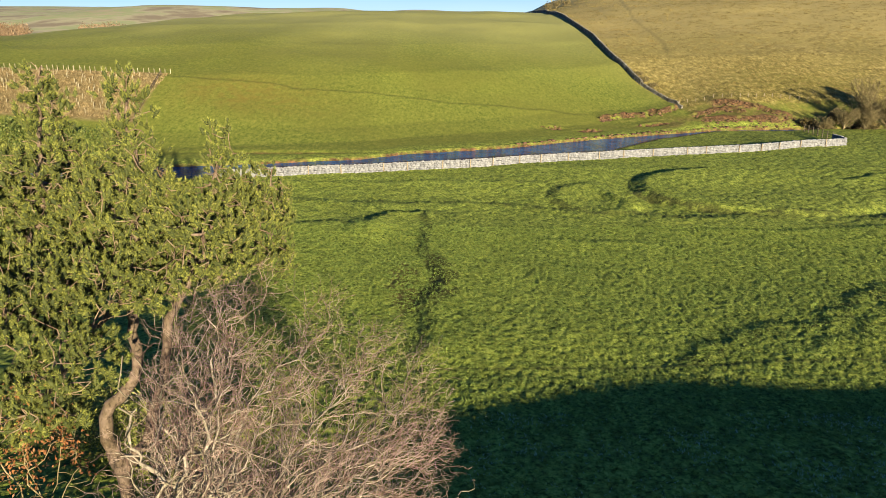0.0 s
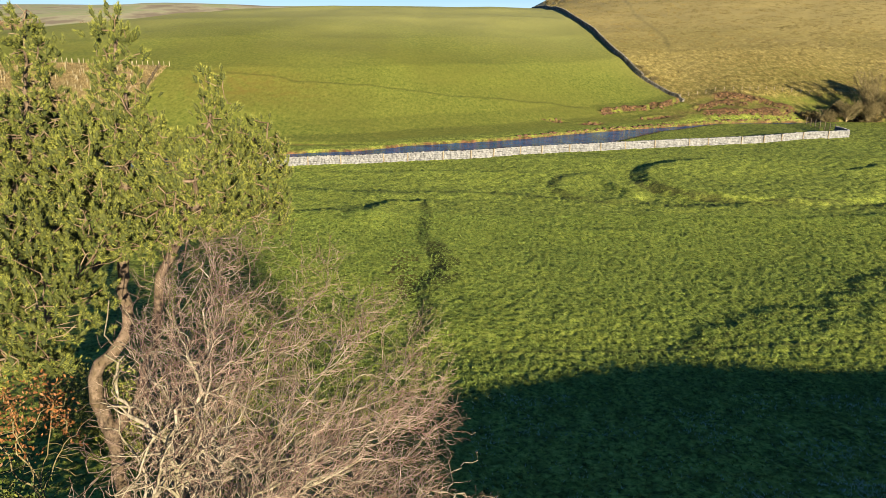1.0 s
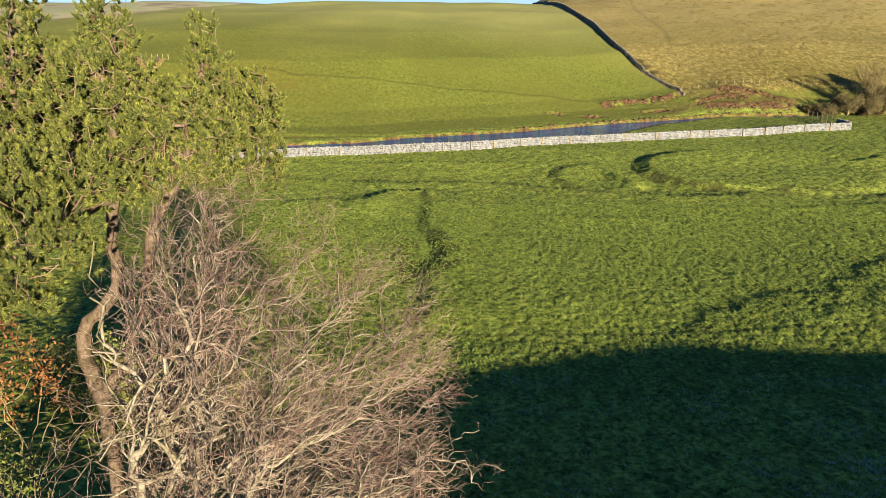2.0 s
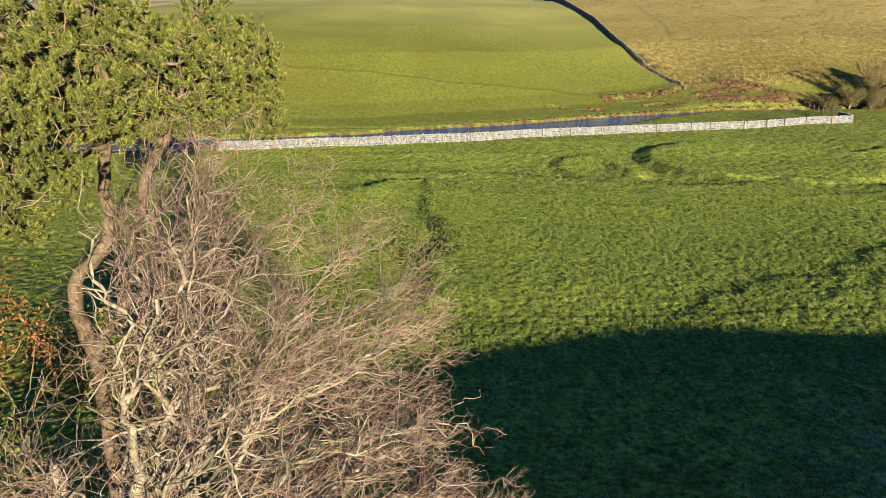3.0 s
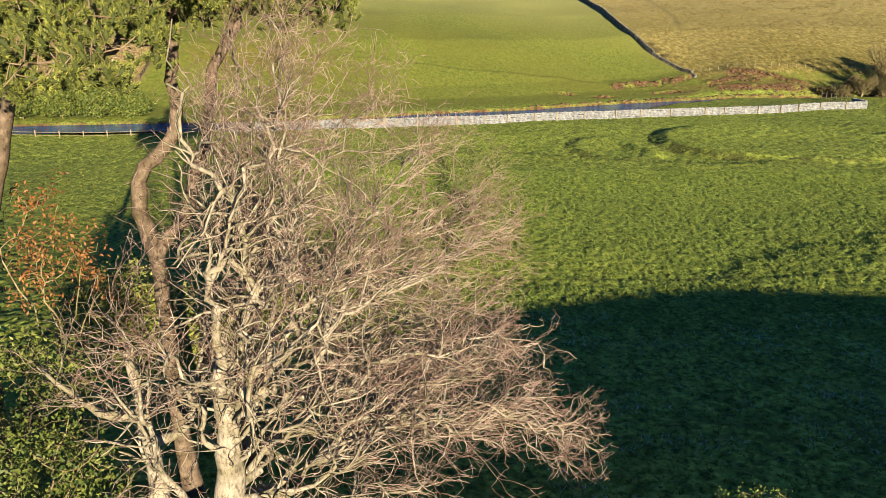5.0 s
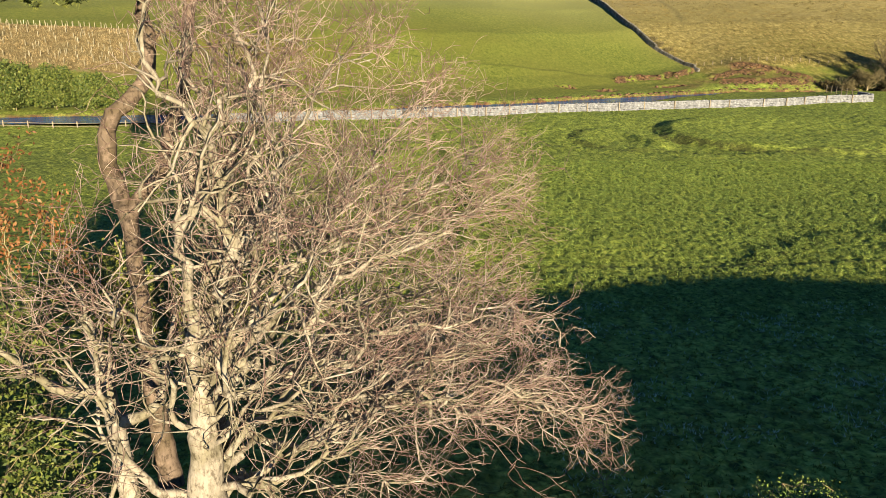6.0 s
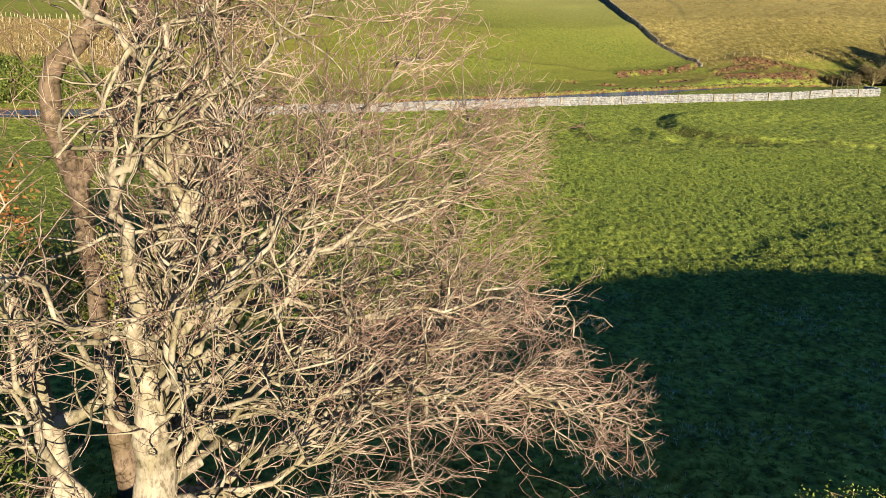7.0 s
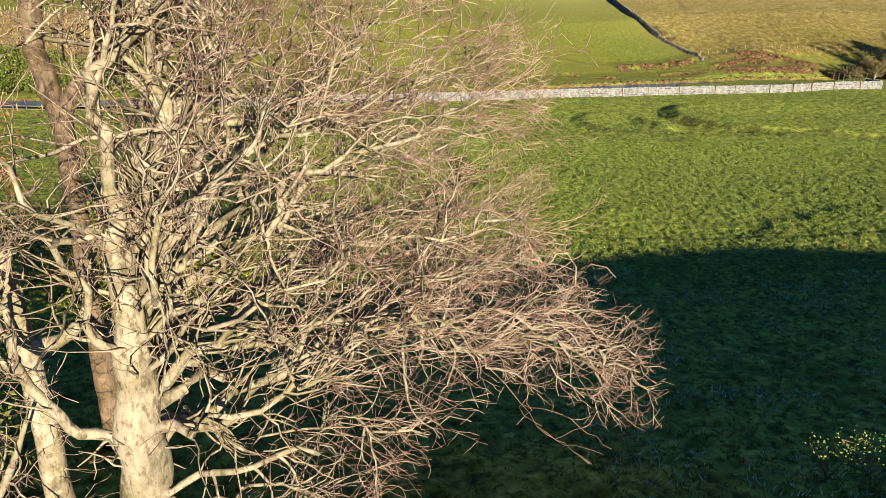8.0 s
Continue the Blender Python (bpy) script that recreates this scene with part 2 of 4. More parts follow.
# broken edges of the old banks in the pasture
BANK_X, BANK_Y = [-1.9, -1.6, -1.4, -0.5, -1.0, -2.3, -1.9, -1.8, -2.6], [44, 48, 55.5, 61, 66, 70, 74, 80.6, 87]
STRIP_X, STRIP_Y = [-20, -6, 7, 14.6, 24, 28.3, 43, 54, 80], [93.6, 91.3, 91.3, 88.2, 85.9, 84.5, 86.5, 85.9, 86]
LOWER_X, LOWER_Y = [15.6, 21, 25, 30, 38.7, 46], [43.8, 48, 49.7, 51.9, 59.5, 67]


def bumpy(x, y, cx, cy, lx, ly, turn):
    c, s = math.cos(radians(turn)), math.sin(radians(turn))
    dx, dy = x - cx, y - cy
    return np.exp(-((dx * c + dy * s) / lx) ** 2 - ((-dx * s + dy * c) / ly) ** 2)


def hill_wall_x(y):
    return np.interp(y, [160, 175.6, 188, 201.7, 260, 350, 600], [60, 54, 49.5, 47, 45, 44, 42])


def scarp(d, high, half, fade):
    """A small step of the ground: high where d > 0, falling off behind its edge."""
    return high * step(-half, half, d) * np.exp(-np.maximum(d, 0) / fade)


def near_land(x, y):
    z = np.interp(y, [-400, -120, -42, -20, 0, 6, 10, 13, 18, 24, 30, 37, 45, 60, 85, 100, 112, 130, 170],
                  [2, 3.5, 5.6, 5.4, 4.9, 4.65, 4.48, 3.1, 1.5, 0.3, -0.4, -0.88, -1.2, -1.4, -1.7, -1.3, -0.55, -0.35, -0.3])
    # the unseen brow, made up to cast the slope's shadow, is lower towards the trees
    z = z - np.interp(x, [-25, -6.5, 5.0, 9.4, 13.8, 17.2, 21.5, 25.6], [0.8, 0.75, 0.66, 0.54, 0.38, 0.24, 0.10, 0.0]) * step(-15, 8, y) * step(17, 10, y)
    z = z + np.interp(x, [-25, -8, 0, 8], [1.0, 0.6, 0.2, 0.0]) * step(60, 34, y) * step(12, 20, y)
    z = z + 0.22 * fbm(x / 17, y / 17, 2, 3) * step(22, 45, y)
    # old banks and platforms of the pasture
    jag = 0.7 * fbm(x / 3.1, y / 3.1, 2, 61)
    z = z + scarp(x - np.interp(y, BANK_Y, BANK_X) + 0.8 * jag, 0.36, 0.8, 9) * step(42, 47, y) * step(88, 85, y)
    z = z + scarp(np.interp(x, STRIP_X, STRIP_Y) - y + jag, 0.42, 1.6, 7) * step(-24, -17, x)
    z = z + scarp(np.interp(x, [-8, -6.5, -2.4, -1], [82, 85.6, 86.5, 85]) - y + 0.4 * jag, 0.6, 0.6, 5) * step(-9, -7.3, x) * step(-0.5, -2.2, x)
    z = z + 0.7 * bumpy(x, y, -9, 79, 2.6, 4.0, 0)
    z = z + scarp(12 * (1 - np.hypot((x - 43.5) / 16.5, (y - 98) / 12.5)) + 0.3 * jag, 0.8, 1.1, 30) * step(70, 42, x) * step(80, 90, y)
    z = z + scarp(5 * (1 - np.hypot((x - 20.5) / 5.8, (y - 94) / 7.8)) + 0.3 * jag, 0.45, 1.0, 6) * step(83, 88, y)
    z = z + 0.45 * bumpy(x, y, 23.2, 92.5, 0.9, 5.5, 14)
    z = z + scarp(103.0 - 0.02 * x - y + jag, 0.35, 0.8, 5) * step(-30, -20, x) * step(18, 10, x)
    z = z + scarp(75.6 - 0.1 * x - y + 0.5 * jag, 0.3, 0.5, 4) * step(9, 12, x) * step(24, 20, x)
    z = z + scarp(np.interp(x, [30, 40, 51, 70], [78.6, 78.1, 80.6, 84]) - y + 0.6 * jag, 0.24, 0.6, 4) * step(27, 31, x)
    z = z + scarp(84.8 + 0.2 * x - y + 0.4 * jag, 0.35, 0.5, 4) * step(-19, -17, x) * step(-11, -12.5, x)
    z = z + scarp(83.5 + 0.36 * x - y + 0.5 * jag, 0.35, 0.6, 4) * step(55, 58, x) * step(70, 65, x)
    z = z + scarp(np.interp(x, LOWER_X, LOWER_Y) - y + 2.0 * jag, 0.2, 0.8, 5) * step(13, 18, x)
    z = z + scarp(np.interp(x, LOWER_X, LOWER_Y) - 3.2 - y + 2.0 * jag, 0.13, 0.7, 4) * step(20, 26, x)
    return z


def land(x, y):
    """Height of the ground, without the tufts of grass."""
    yf, yn = np.interp(x, FAR_X, FAR_Y), np.interp(x, NEAR_X, NEAR_Y)
    zn = near_land(x, y)
    s = y - yf
    right = step(40, 75, x)
    prof = np.interp(s, [-5, 0, 6, 12, 20, 47, 75, 110, 150, 195, 300, 700, 1500, 5000],
                     [-0.35, -0.35, 0.0, 0.6, 2.4, 10.9, 17.0, 22.6, 26.4, 28.2, 27.5, 8.0, 0, 0])
    prof_r = np.interp(s, [-5, 0, 3, 8, 14, 47, 75, 110, 150, 195, 300, 700, 1500, 5000],
                       [-0.3, -0.1, 1.2, 2.6, 5.0, 13.5, 18.5, 23.5, 28, 33, 38, 30, 10, 0])
    hz = prof * (1 - right) + prof_r * right
    scale = np.interp(x, [-2000, -400, -260, -178, -132, -90, -40, 0, 44, 73, 150, 220, 600], [0.1, 0.15, 0.25, 0.48, 0.72, 0.91, 1.0, 1.0, 1.0, 1.04, 1.2, 1.4, 1.8])
    hz = np.where(hz > 0, hz * (1 + (scale - 1) * step(20, 160, s)), hz)
    hz = hz + 0.5 * fbm(x / 25, y / 25, 2, 9) * step(5, 40, s)
    hz = hz + scarp(np.interp(x, TERRACE_X, TERRACE_Y) - y + 0.8 * fbm(x / 6, y / 6, 2, 19), 0.3, 0.7, 6) * step(-64, -56, x) * step(36, 26, x)
    zfar = np.where(s > -1, hz, -0.3)
    t = step(-3, 3, s)
    z = zn * (1 - t) + zfar * t
    # river bed
    bank = 0.35 * fbm(x / 2.3, y / 2.3, 2, 5)
    inside = step(0, 0.9, (y + bank) - yn) * step(0, 0.8, yf - (y + bank))
    z = z - 1.2 * inside
    # scars in the foot of the hill
    for (cx, cy, lx, ly, turn, d) in SCARS:
        z = z - 1.3 * d * bumpy(x, y, cx, cy - 0.4, lx, ly, turn) + 0.6 * d * bumpy(x, y, cx, cy + 1.2, lx, ly * 0.8, turn)
    for xs, ys, high in BREAKS:
        d, there = break_distance(x, y, xs, ys)
        z = z + high * there * (step(-0.5, 0.4, d) * np.exp(-np.maximum(d, 0) / 3.5) - 0.35 * np.exp(-((d + 1.0) / 0.8) ** 2))
    # distant country
    far = step(450, 1300, y)
    d = np.hypot(x, y)
    z = z * (1 - far) + far * (34 + 14 * fbm(x / 420, y / 420, 3, 21) + 30 * step(900, 1900, d) - 8 * step(2500, 4500, d))
    return z


SCARS = [(23.5, 152.5, 1.8, 0.7, 0, 0.4), (31, 152, 2.2, 0.7, 20, 0.4), (46, 160, 3.0, 0.6, 20, 0.4)]
# bare earth edges along the foot of the hill: x, y of each line, height of the step
BREAKS = [([62.7, 68.2, 72.8, 75.9, 79.3], [172.0, 171.0, 169.4, 166.0, 163.4], 0.7),
          ([34.7, 40.9, 46.3, 52.2, 55.6], [162.1, 166.6, 168.0, 170.5, 172.5], 0.65),
          ([56.7, 61.5, 64.0, 69.0], [166.1, 168.4, 168.8, 167.6], 0.55),
          ([57.8, 65.5, 74.3, 78.0], [163.3, 163.5, 163.4, 162.4], 0.45)]


def break_distance(x, y, xs, ys):
    """How far behind a broken edge, and how much of it is there."""
    d = y - np.interp(x, xs, ys) + 0.9 * fbm(x / 2.2, y / 5.0, 2, 63)
    return d, step(xs[0] - 1, xs[0] + 1, x) * step(xs[-1] + 1, xs[-1] - 1, x)


def ground_z(x, y):
    return float(land(np.array([float(x)]), np.array([float(y)]))[0])


def spaced(a, b, first, growth):
    out, d = [a], first
    while out[-1] < b:
        out.append(out[-1] + d)
        d *= growth
    return out


def cell_point(i, j, seed):
    """Where the clump of a cell stands inside it, and how big it is, all 0 to 1."""
    a = (i.astype(np.int64) * 73856093 ^ j.astype(np.int64) * 19349663 ^ (seed * 83492791 + 12345)) & 0xFFFFFFFF
    a = ((a ^ (a >> 15)) * 2246822519) & 0xFFFFFFFF
    a = ((a ^ (a >> 13)) * 3266489917) & 0xFFFFFFFF
    return (a & 1023) / 1023.0, ((a >> 10) & 1023) / 1023.0, ((a >> 20) & 1023) / 1023.0


def clumps(x, y, size, seed):
    """Rounded clumps with gaps between, 0 to 1."""
    u, v = x / size, y / size
    i0, j0 = np.floor(u), np.floor(v)
    best = np.zeros_like(u)
    for di, dj in product((-1, 0, 1), (-1, 0, 1)):
        i, j = i0 + di, j0 + dj
        px, py, big = cell_point(i, j, seed)
        d2 = ((u - i - px) ** 2 + (v - j - py) ** 2) / (0.45 + 0.35 * big) ** 2
        best = np.maximum(best, (0.45 + 0.55 * big) * np.clip(1 - d2, 0, 1) ** 0.7)
    return best


def tuft_height(x, y):
    near = clumps(x, y, 0.40, 11) + 0.3 * clumps(x, y, 0.19, 12)
    wide = clumps(x, y, 0.62, 13)
    k = step(74, 86, y)
    return (1 - k) * near + k * 1.2 * wide


def make_ground():
    ys = [-400, -300, -220, -160, -120, -90, -70, -55] + list(np.arange(-45, 8, 1.5)) + list(np.arange(8, 11, 0.5))
    ys += spaced(11, 135, 0.15, 1.0040)[:]
    ys += spaced(ys[-1] + 0.5, 185, 0.45, 1.006)
    ys += spaced(ys[-1] + 0.8, 420, 0.8, 1.02)
    ys += spaced(ys[-1] + 8, 4700, 10, 1.1)
    core = list(np.arange(-34, 38.01, 0.185))
    left = [-34 - d for d in spaced(0.3, 2200, 0.3, 1.16)][::-1]
    right = [38 + d for d in spaced(0.3, 2200, 0.3, 1.16)]
    us = np.array(left + core + right)
    ys = np.array(ys)
    w = np.maximum(0.75, (ys + 12) / 62)
    w = np.where(ys > 420, (420 + 12) / 62, w)
    X, Y = us[None, :] * w[:, None], np.repeat(ys[:, None], len(us), 1)
    Z = land(X, Y)
    yf, yn = np.interp(X, FAR_X, FAR_Y), np.interp(X, NEAR_X, NEAR_Y)
    s = Y - yf
    hill = step(0, 8, s)
    inriver = step(-0.5, 0.3, Y - yn) * step(-0.2, 0.3, yf - Y)
    strip = 0.5 * step(30, 48, X) * step(1.5, 4, s) * step(700, 500, Y) * step(-0.5, 0.4, fbm(X / 5, Y / 4, 2, 44)) * step(15, 12, s)
    rough = step(-0.6, 0.6, X - hill_wall_x(Y)) * step(9, 13, s + 1.2 * fbm(X / 4, Y / 4, 2, 31)) * step(700, 500, Y)
    rough = np.maximum(rough, strip)
    edge = step(-0.8, 0.1, s) * step(0.8, 0.2, s + 0.5 * fbm(X / 2, Y / 2, 2, 8))
    ragged = fbm(X / 1.3, Y / 1.3, 3, 40)
    earth = np.zeros_like(X)
    for (cx, cy, lx, ly, turn, d) in SCARS:
        earth = np.maximum(earth, step(0.28, 0.5, bumpy(X, Y, cx, cy, lx * 1.2, ly * 0.9, turn) * (1 + 1.3 * ragged)))
    for xs, ys, high in BREAKS:
        d, there = break_distance(X, Y, xs, ys)
        earth = np.maximum(earth, there * step(1.35, 0.7, np.abs(d - 0.2)) * step(-1.0, -0.5, fbm(X / 1.8, Y / 4.0, 2, 66)))
    earth = np.maximum(earth, 0.5 * edge)
    earth = np.maximum(earth, 0.4 * step(0.0, 0.5, fbm(X / 1.7, Y / 2.6, 3, 67)) * step(30, 58, X) * step(0, 1.2, s) * step(12, 8, s) * step(92, 84, X))
    earth = np.maximum(earth, inriver)
    earth = np.maximum(earth, 0.7 * step(0.35, 0.8, bumpy(X, Y, -3.3, 60.5, 1.9, 7.5, 4) * (1 + 0.7 * ragged)))
    # fenced plot of young trees, side ditch
    bracken = step(-57.5, -58.5, X + (Y - 138) * 0.1) * step(135, 137, Y) * step(161, 160, Y) * step(-190, -170, X)
    ditch = bumpy(X, Y, -27, 124.6, 13, 0.7, 5)
    Z = Z - 0.5 * ditch
    earth = np.maximum(earth, 0.8 * step(0.3, 0.8, ditch))
    def ring(cx, cy, rx, ry, wide):
        r = np.hypot((X - cx) / rx, (Y - cy) / ry)
        return np.exp(-((r - 1.03) * min(rx, ry) / wide) ** 2)
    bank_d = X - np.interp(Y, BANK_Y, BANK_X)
    mud_shade = 0.85 * step(1.5, 0.7, np.abs(bank_d - 0.4 + 0.7 * ragged)) * step(53, 57, Y + ragged) * step(71, 67, Y)
    # narrow dark band down the bank: its shaded face painted in with the mud
    mud_shade = np.maximum(mud_shade, 0.45 * step(0.9, 0.3, np.abs(bank_d + 0.4 * ragged)) * step(44, 48, Y) * step(87, 84, Y))
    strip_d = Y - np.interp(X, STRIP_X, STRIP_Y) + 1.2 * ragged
    mud_shade = np.maximum(mud_shade, 0.6 * step(1.6, 0.2, np.abs(strip_d - 0.4)) * step(-22, -10, X) * step(-0.35, 0.25, fbm(X / 2.5, Y / 1.2, 2, 97) + 0.25 * step(10, 22, X)))
    mud_shade = np.maximum(mud_shade, 0.6 * step(0.9, 0.2, np.abs(Y - np.interp(X, LOWER_X, LOWER_Y) + 1.3 * ragged)) * step(14, 18, X) * step(-0.3, 0.3, fbm(X / 2.5, Y / 1.2, 2, 98)))
    # left rims of the two platforms: shade of the turned-away faces, as colour
    mud_shade = np.maximum(mud_shade, 0.7 * step(0.35, 0.8, ring(43.5, 98, 16.5, 12.5, 1.2) * (1 + 0.6 * ragged)) * step(37, 33, X) * step(104, 98, Y))
    mud_shade = np.maximum(mud_shade, 0.5 * step(0.4, 0.85, ring(20.5, 94, 5.8, 7.8, 1.0) * (1 + 0.6 * ragged)) * step(22, 18, X + 0.3 * (Y - 92)))
    # thin dark line across the pasture
    mud_shade = np.maximum(mud_shade, 0.5 * step(0.22, 0.1, np.abs(Y - 42.95 - 0.045 * X)) * step(-2, 0, X))
    mud_shade = np.maximum(mud_shade, 0.35 * step(0.4, 0.9, bumpy(X, Y, 48, 84.5, 22, 1.8, 1) * (1 + 0.7 * ragged)))
    mud_shade = np.maximum(mud_shade, 0.35 * step(0.8, 0.4, np.abs(X - np.interp(Y, TRACK_Y, TRACK_X) + 0.3 * ragged)) * rough * step(203, 215, Y))
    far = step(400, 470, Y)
    # tufts
    tuft = tuft_height(X, Y)
    tuft = tuft + 0.5 * rough * fbm(X / 1.5, Y / 1.5, 2, 77)
    amp = 0.13 * step(420, 150, Y) * (1 - inriver) * (1 - 0.5 * hill) * (1 + 1.4 * rough + 0.8 * bracken) * step(6, 10, Y)
    Z = Z + amp * tuft * (1 - 0.7 * earth)
    n, k = X.shape
    idx = np.arange(n * k).reshape(n, k)
    faces = np.stack([idx[:-1, :-1], idx[:-1, 1:], idx[1:, 1:], idx[1:, :-1]], -1).reshape(-1, 4)
    verts = np.stack([X, Y, Z], -1).reshape(-1, 3)
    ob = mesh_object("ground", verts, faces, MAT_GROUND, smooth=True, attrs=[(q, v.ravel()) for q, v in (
        ("hill", hill), ("rough", rough), ("earth", earth), ("bracken", bracken), ("mud_shade", mud_shade), ("far", far), ("pale", 0.8 * step(160, 270, Y + 12 * fbm(X / 30, Y / 60, 3, 52))), ("worn", 0.55 * bumpy(X, Y, -40, 152, 16, 9, 0) * (1 + 0.5 * ragged) * step(134, 138, Y)))])
    return tagged(ob, "rolling green pasture with a brown rough hill and muddy, shade-darkened hollows", "ground", kind="structure")


make_ground()


def make_river():
    xs = np.linspace(-150, 130, 90)
    yn, yf = np.interp(xs, NEAR_X, NEAR_Y) - 1.5, np.interp(xs, FAR_X, FAR_Y) + 1.5
    rows = np.linspace(0, 1, 6)
    verts = [(x, a + (b - a) * r, WATER_Z) for x, a, b in zip(xs, yn, yf) for r in rows]
    faces = [(i * 6 + j, (i + 1) * 6 + j, (i + 1) * 6 + j + 1, i * 6 + j + 1) for i in range(89) for j in range(5)]
    ob = mesh_object("water", verts, faces, MAT_WATER)
    return tagged(ob, "dark blue rippled river between grassy banks", "river", kind="structure")


make_river()

# ---------------- dry stone walls ----------------
def stone_boxes(points, height, width, rng, stone=0.55, courses=4, base=-0.35):
    """Rough blocks laid in courses along a line of ground points, with upright cope stones."""
    verts, faces = [], []
    seg = np.hypot(*(np.diff(points, axis=0).T))
    run = np.concatenate([[0], np.cumsum(seg)])
    total = run[-1]
    corner = np.array(list(product((-1, 1), (-1, 1), (-1, 1))), dtype=float)
    quads = [(0, 1, 3, 2), (4, 6, 7, 5), (0, 4, 5, 1), (2, 3, 7, 6), (0, 2, 6, 4), (1, 5, 7, 3)]
    def place(d):
        x, y = np.interp(d, run, points[:, 0]), np.interp(d, run, points[:, 1])
        x2, y2 = np.interp(min(d + 0.3, total), run, points[:, 0]), np.interp(min(d + 0.3, total), run, points[:, 1])
        x1, y1 = np.interp(max(d - 0.3, 0), run, points[:, 0]), np.interp(max(d - 0.3, 0), run, points[:, 1])
        t = np.array([x2 - x1, y2 - y1])
        return x, y, t / np.linalg.norm(t)
    for c in range(courses + 1):
        cope = c == courses
        d = 0.0
        ch = (height - 0.22) / courses
        while d < total:
            ln = rng.uniform(0.12, 0.25) if cope else stone * rng.uniform(0.6, 1.5)
            ln = min(ln, total - d + 0.05)
            x, y, t = place(d + ln / 2)
            g = ground_z(x, y)
            slope = (ground_z(x + 0.5 * t[0], y + 0.5 * t[1]) - ground_z(x - 0.5 * t[0], y - 0.5 * t[1]))
            hgt = rng.uniform(0.2, 0.3) if cope else ch
            z0 = g + base * (c == 0) + c * ch
            zz = z0 + (hgt + (-base if c == 0 else 0)) / 2
            half = np.array([ln / 2 * 0.97, width / 2 * (1 - 0.07 * c) * rng.uniform(0.86, 1.08), (hgt + (-base if c == 0 else 0)) / 2 * rng.uniform(0.9, 1.15)])
            zz += rng.uniform(-0.05, 0.05)
            loc = corner * half * rng.uniform(0.9, 1.04, (8, 3))
            p = np.stack([x + loc[:, 0] * t[0] - loc[:, 1] * t[1], y + loc[:, 0] * t[1] + loc[:, 1] * t[0], zz + loc[:, 2] + loc[:, 0] * slope], -1)
            n = len(verts)
            verts.extend(p.tolist())
            faces.extend([tuple(n + i for i in q) for q in quads])
            d += ln
    return verts, faces


def make_river_wall():
    rng = np.random.default_rng(4)
    xs = np.linspace(-33, 74.5, 60)
    pts = np.stack([xs, np.interp(xs, WALL_X, WALL_Y)], -1)
    pts = np.vstack([pts, [[75.0, 136.5], [75.2, 139.5]]])
    root = new("stone_wall")
    tagged(root, "long pale limestone dry stone wall along the river", "wall", kind="structure")
    v, f = stone_boxes(pts, 1.3, 0.6, rng)
    ob = mesh_object("stonework", v, f, MAT_STONE, root)
    ob["kind"] = "stuff"
    return root


make_river_wall()


def make_hill_wall():
    rng = np.random.default_rng(6)
    root = new("stone_wall")
    tagged(root, "grey dry stone wall climbing the hill between two fields", "wall", kind="structure")
    for y0, y1, high, stone in ((187, 372, 1.25, 0.9), (171, 187, 0.75, 0.5)):
        ys = np.linspace(y0, y1, 80)
        pts = np.stack([hill_wall_x(ys) + 0.4 * np.sin(ys / 9), ys], -1)
        v, f = stone_boxes(pts, high, 0.6, rng, stone=stone, courses=3)
        mesh_object("stonework", v, f, MAT_DARKSTONE, root)["kind"] = "stuff"


make_hill_wall()

# ---------------- tree growing ----------------
def grow(nodes, parents, attract, stepl, kill, reach, rng, bias=(0, 0, 0), rounds=200, wobble=0.25, heart=None, outward=0.0):
    """Space colonisation: the branches grow towards the free points until these are used up."""
    P = [np.array(p, dtype=float) for p in nodes]
    par = list(parents)
    A = attract.copy()
    arr = np.array(P)
    d2 = ((A[:, None, :] - arr[None, :, :]) ** 2).sum(-1)
    near, dist = d2.argmin(1), np.sqrt(d2.min(1))
    bias = np.array(bias)
    kids = {}
    for _ in range(rounds):
        live = dist < reach
        if not live.any():
            break
        start = len(P)
        idx = near[live]
        arr = np.array(P)
        vec = A[live] - arr[idx]
        vec /= np.linalg.norm(vec, axis=1)[:, None] + 1e-9
        acc = np.zeros((len(P), 3))
        np.add.at(acc, idx, vec)
        fresh = []
        for i in np.unique(idx):
            v = acc[i]
            v = v / (np.linalg.norm(v) + 1e-9) + bias + rng.normal(0, wobble, 3)
            if heart is not None:
                o = P[i] - heart
                v = v + outward * o / (np.linalg.norm(o) + 1e-9)
            v /= np.linalg.norm(v)
            q = P[i] + stepl * v
            prev = kids.setdefault(i, [])
            if any(((q - o) ** 2).sum() < (0.35 * stepl) ** 2 for o in prev) or len(prev) > 3:
                continue
            prev.append(q)
            fresh.append((q, i))
        if not fresh:
            break
        for q, i in fresh:
            P.append(q)
            par.append(i)
        new_arr = np.array([q for q, _ in fresh])
        nd2 = ((A[:, None, :] - new_arr[None, :, :]) ** 2).sum(-1)
        nn, nd = nd2.argmin(1), np.sqrt(nd2.min(1))
        better = nd < dist
        near[better], dist[better] = start + nn[better], nd[better]
        keep = dist > kill
        A, near, dist = A[keep], near[keep], dist[keep]
        if len(A) == 0:
            break
    return np.array(P), np.array(par)


def radii(par, tip, power, base=None):
    n = len(par)
    r = np.zeros(n)
    for i in range(n - 1, -1, -1):
        r[i] = max(r[i], tip ** power)
        if par[i] >= 0:
            r[par[i]] += r[i]
    r = r ** (1 / power)
    return r


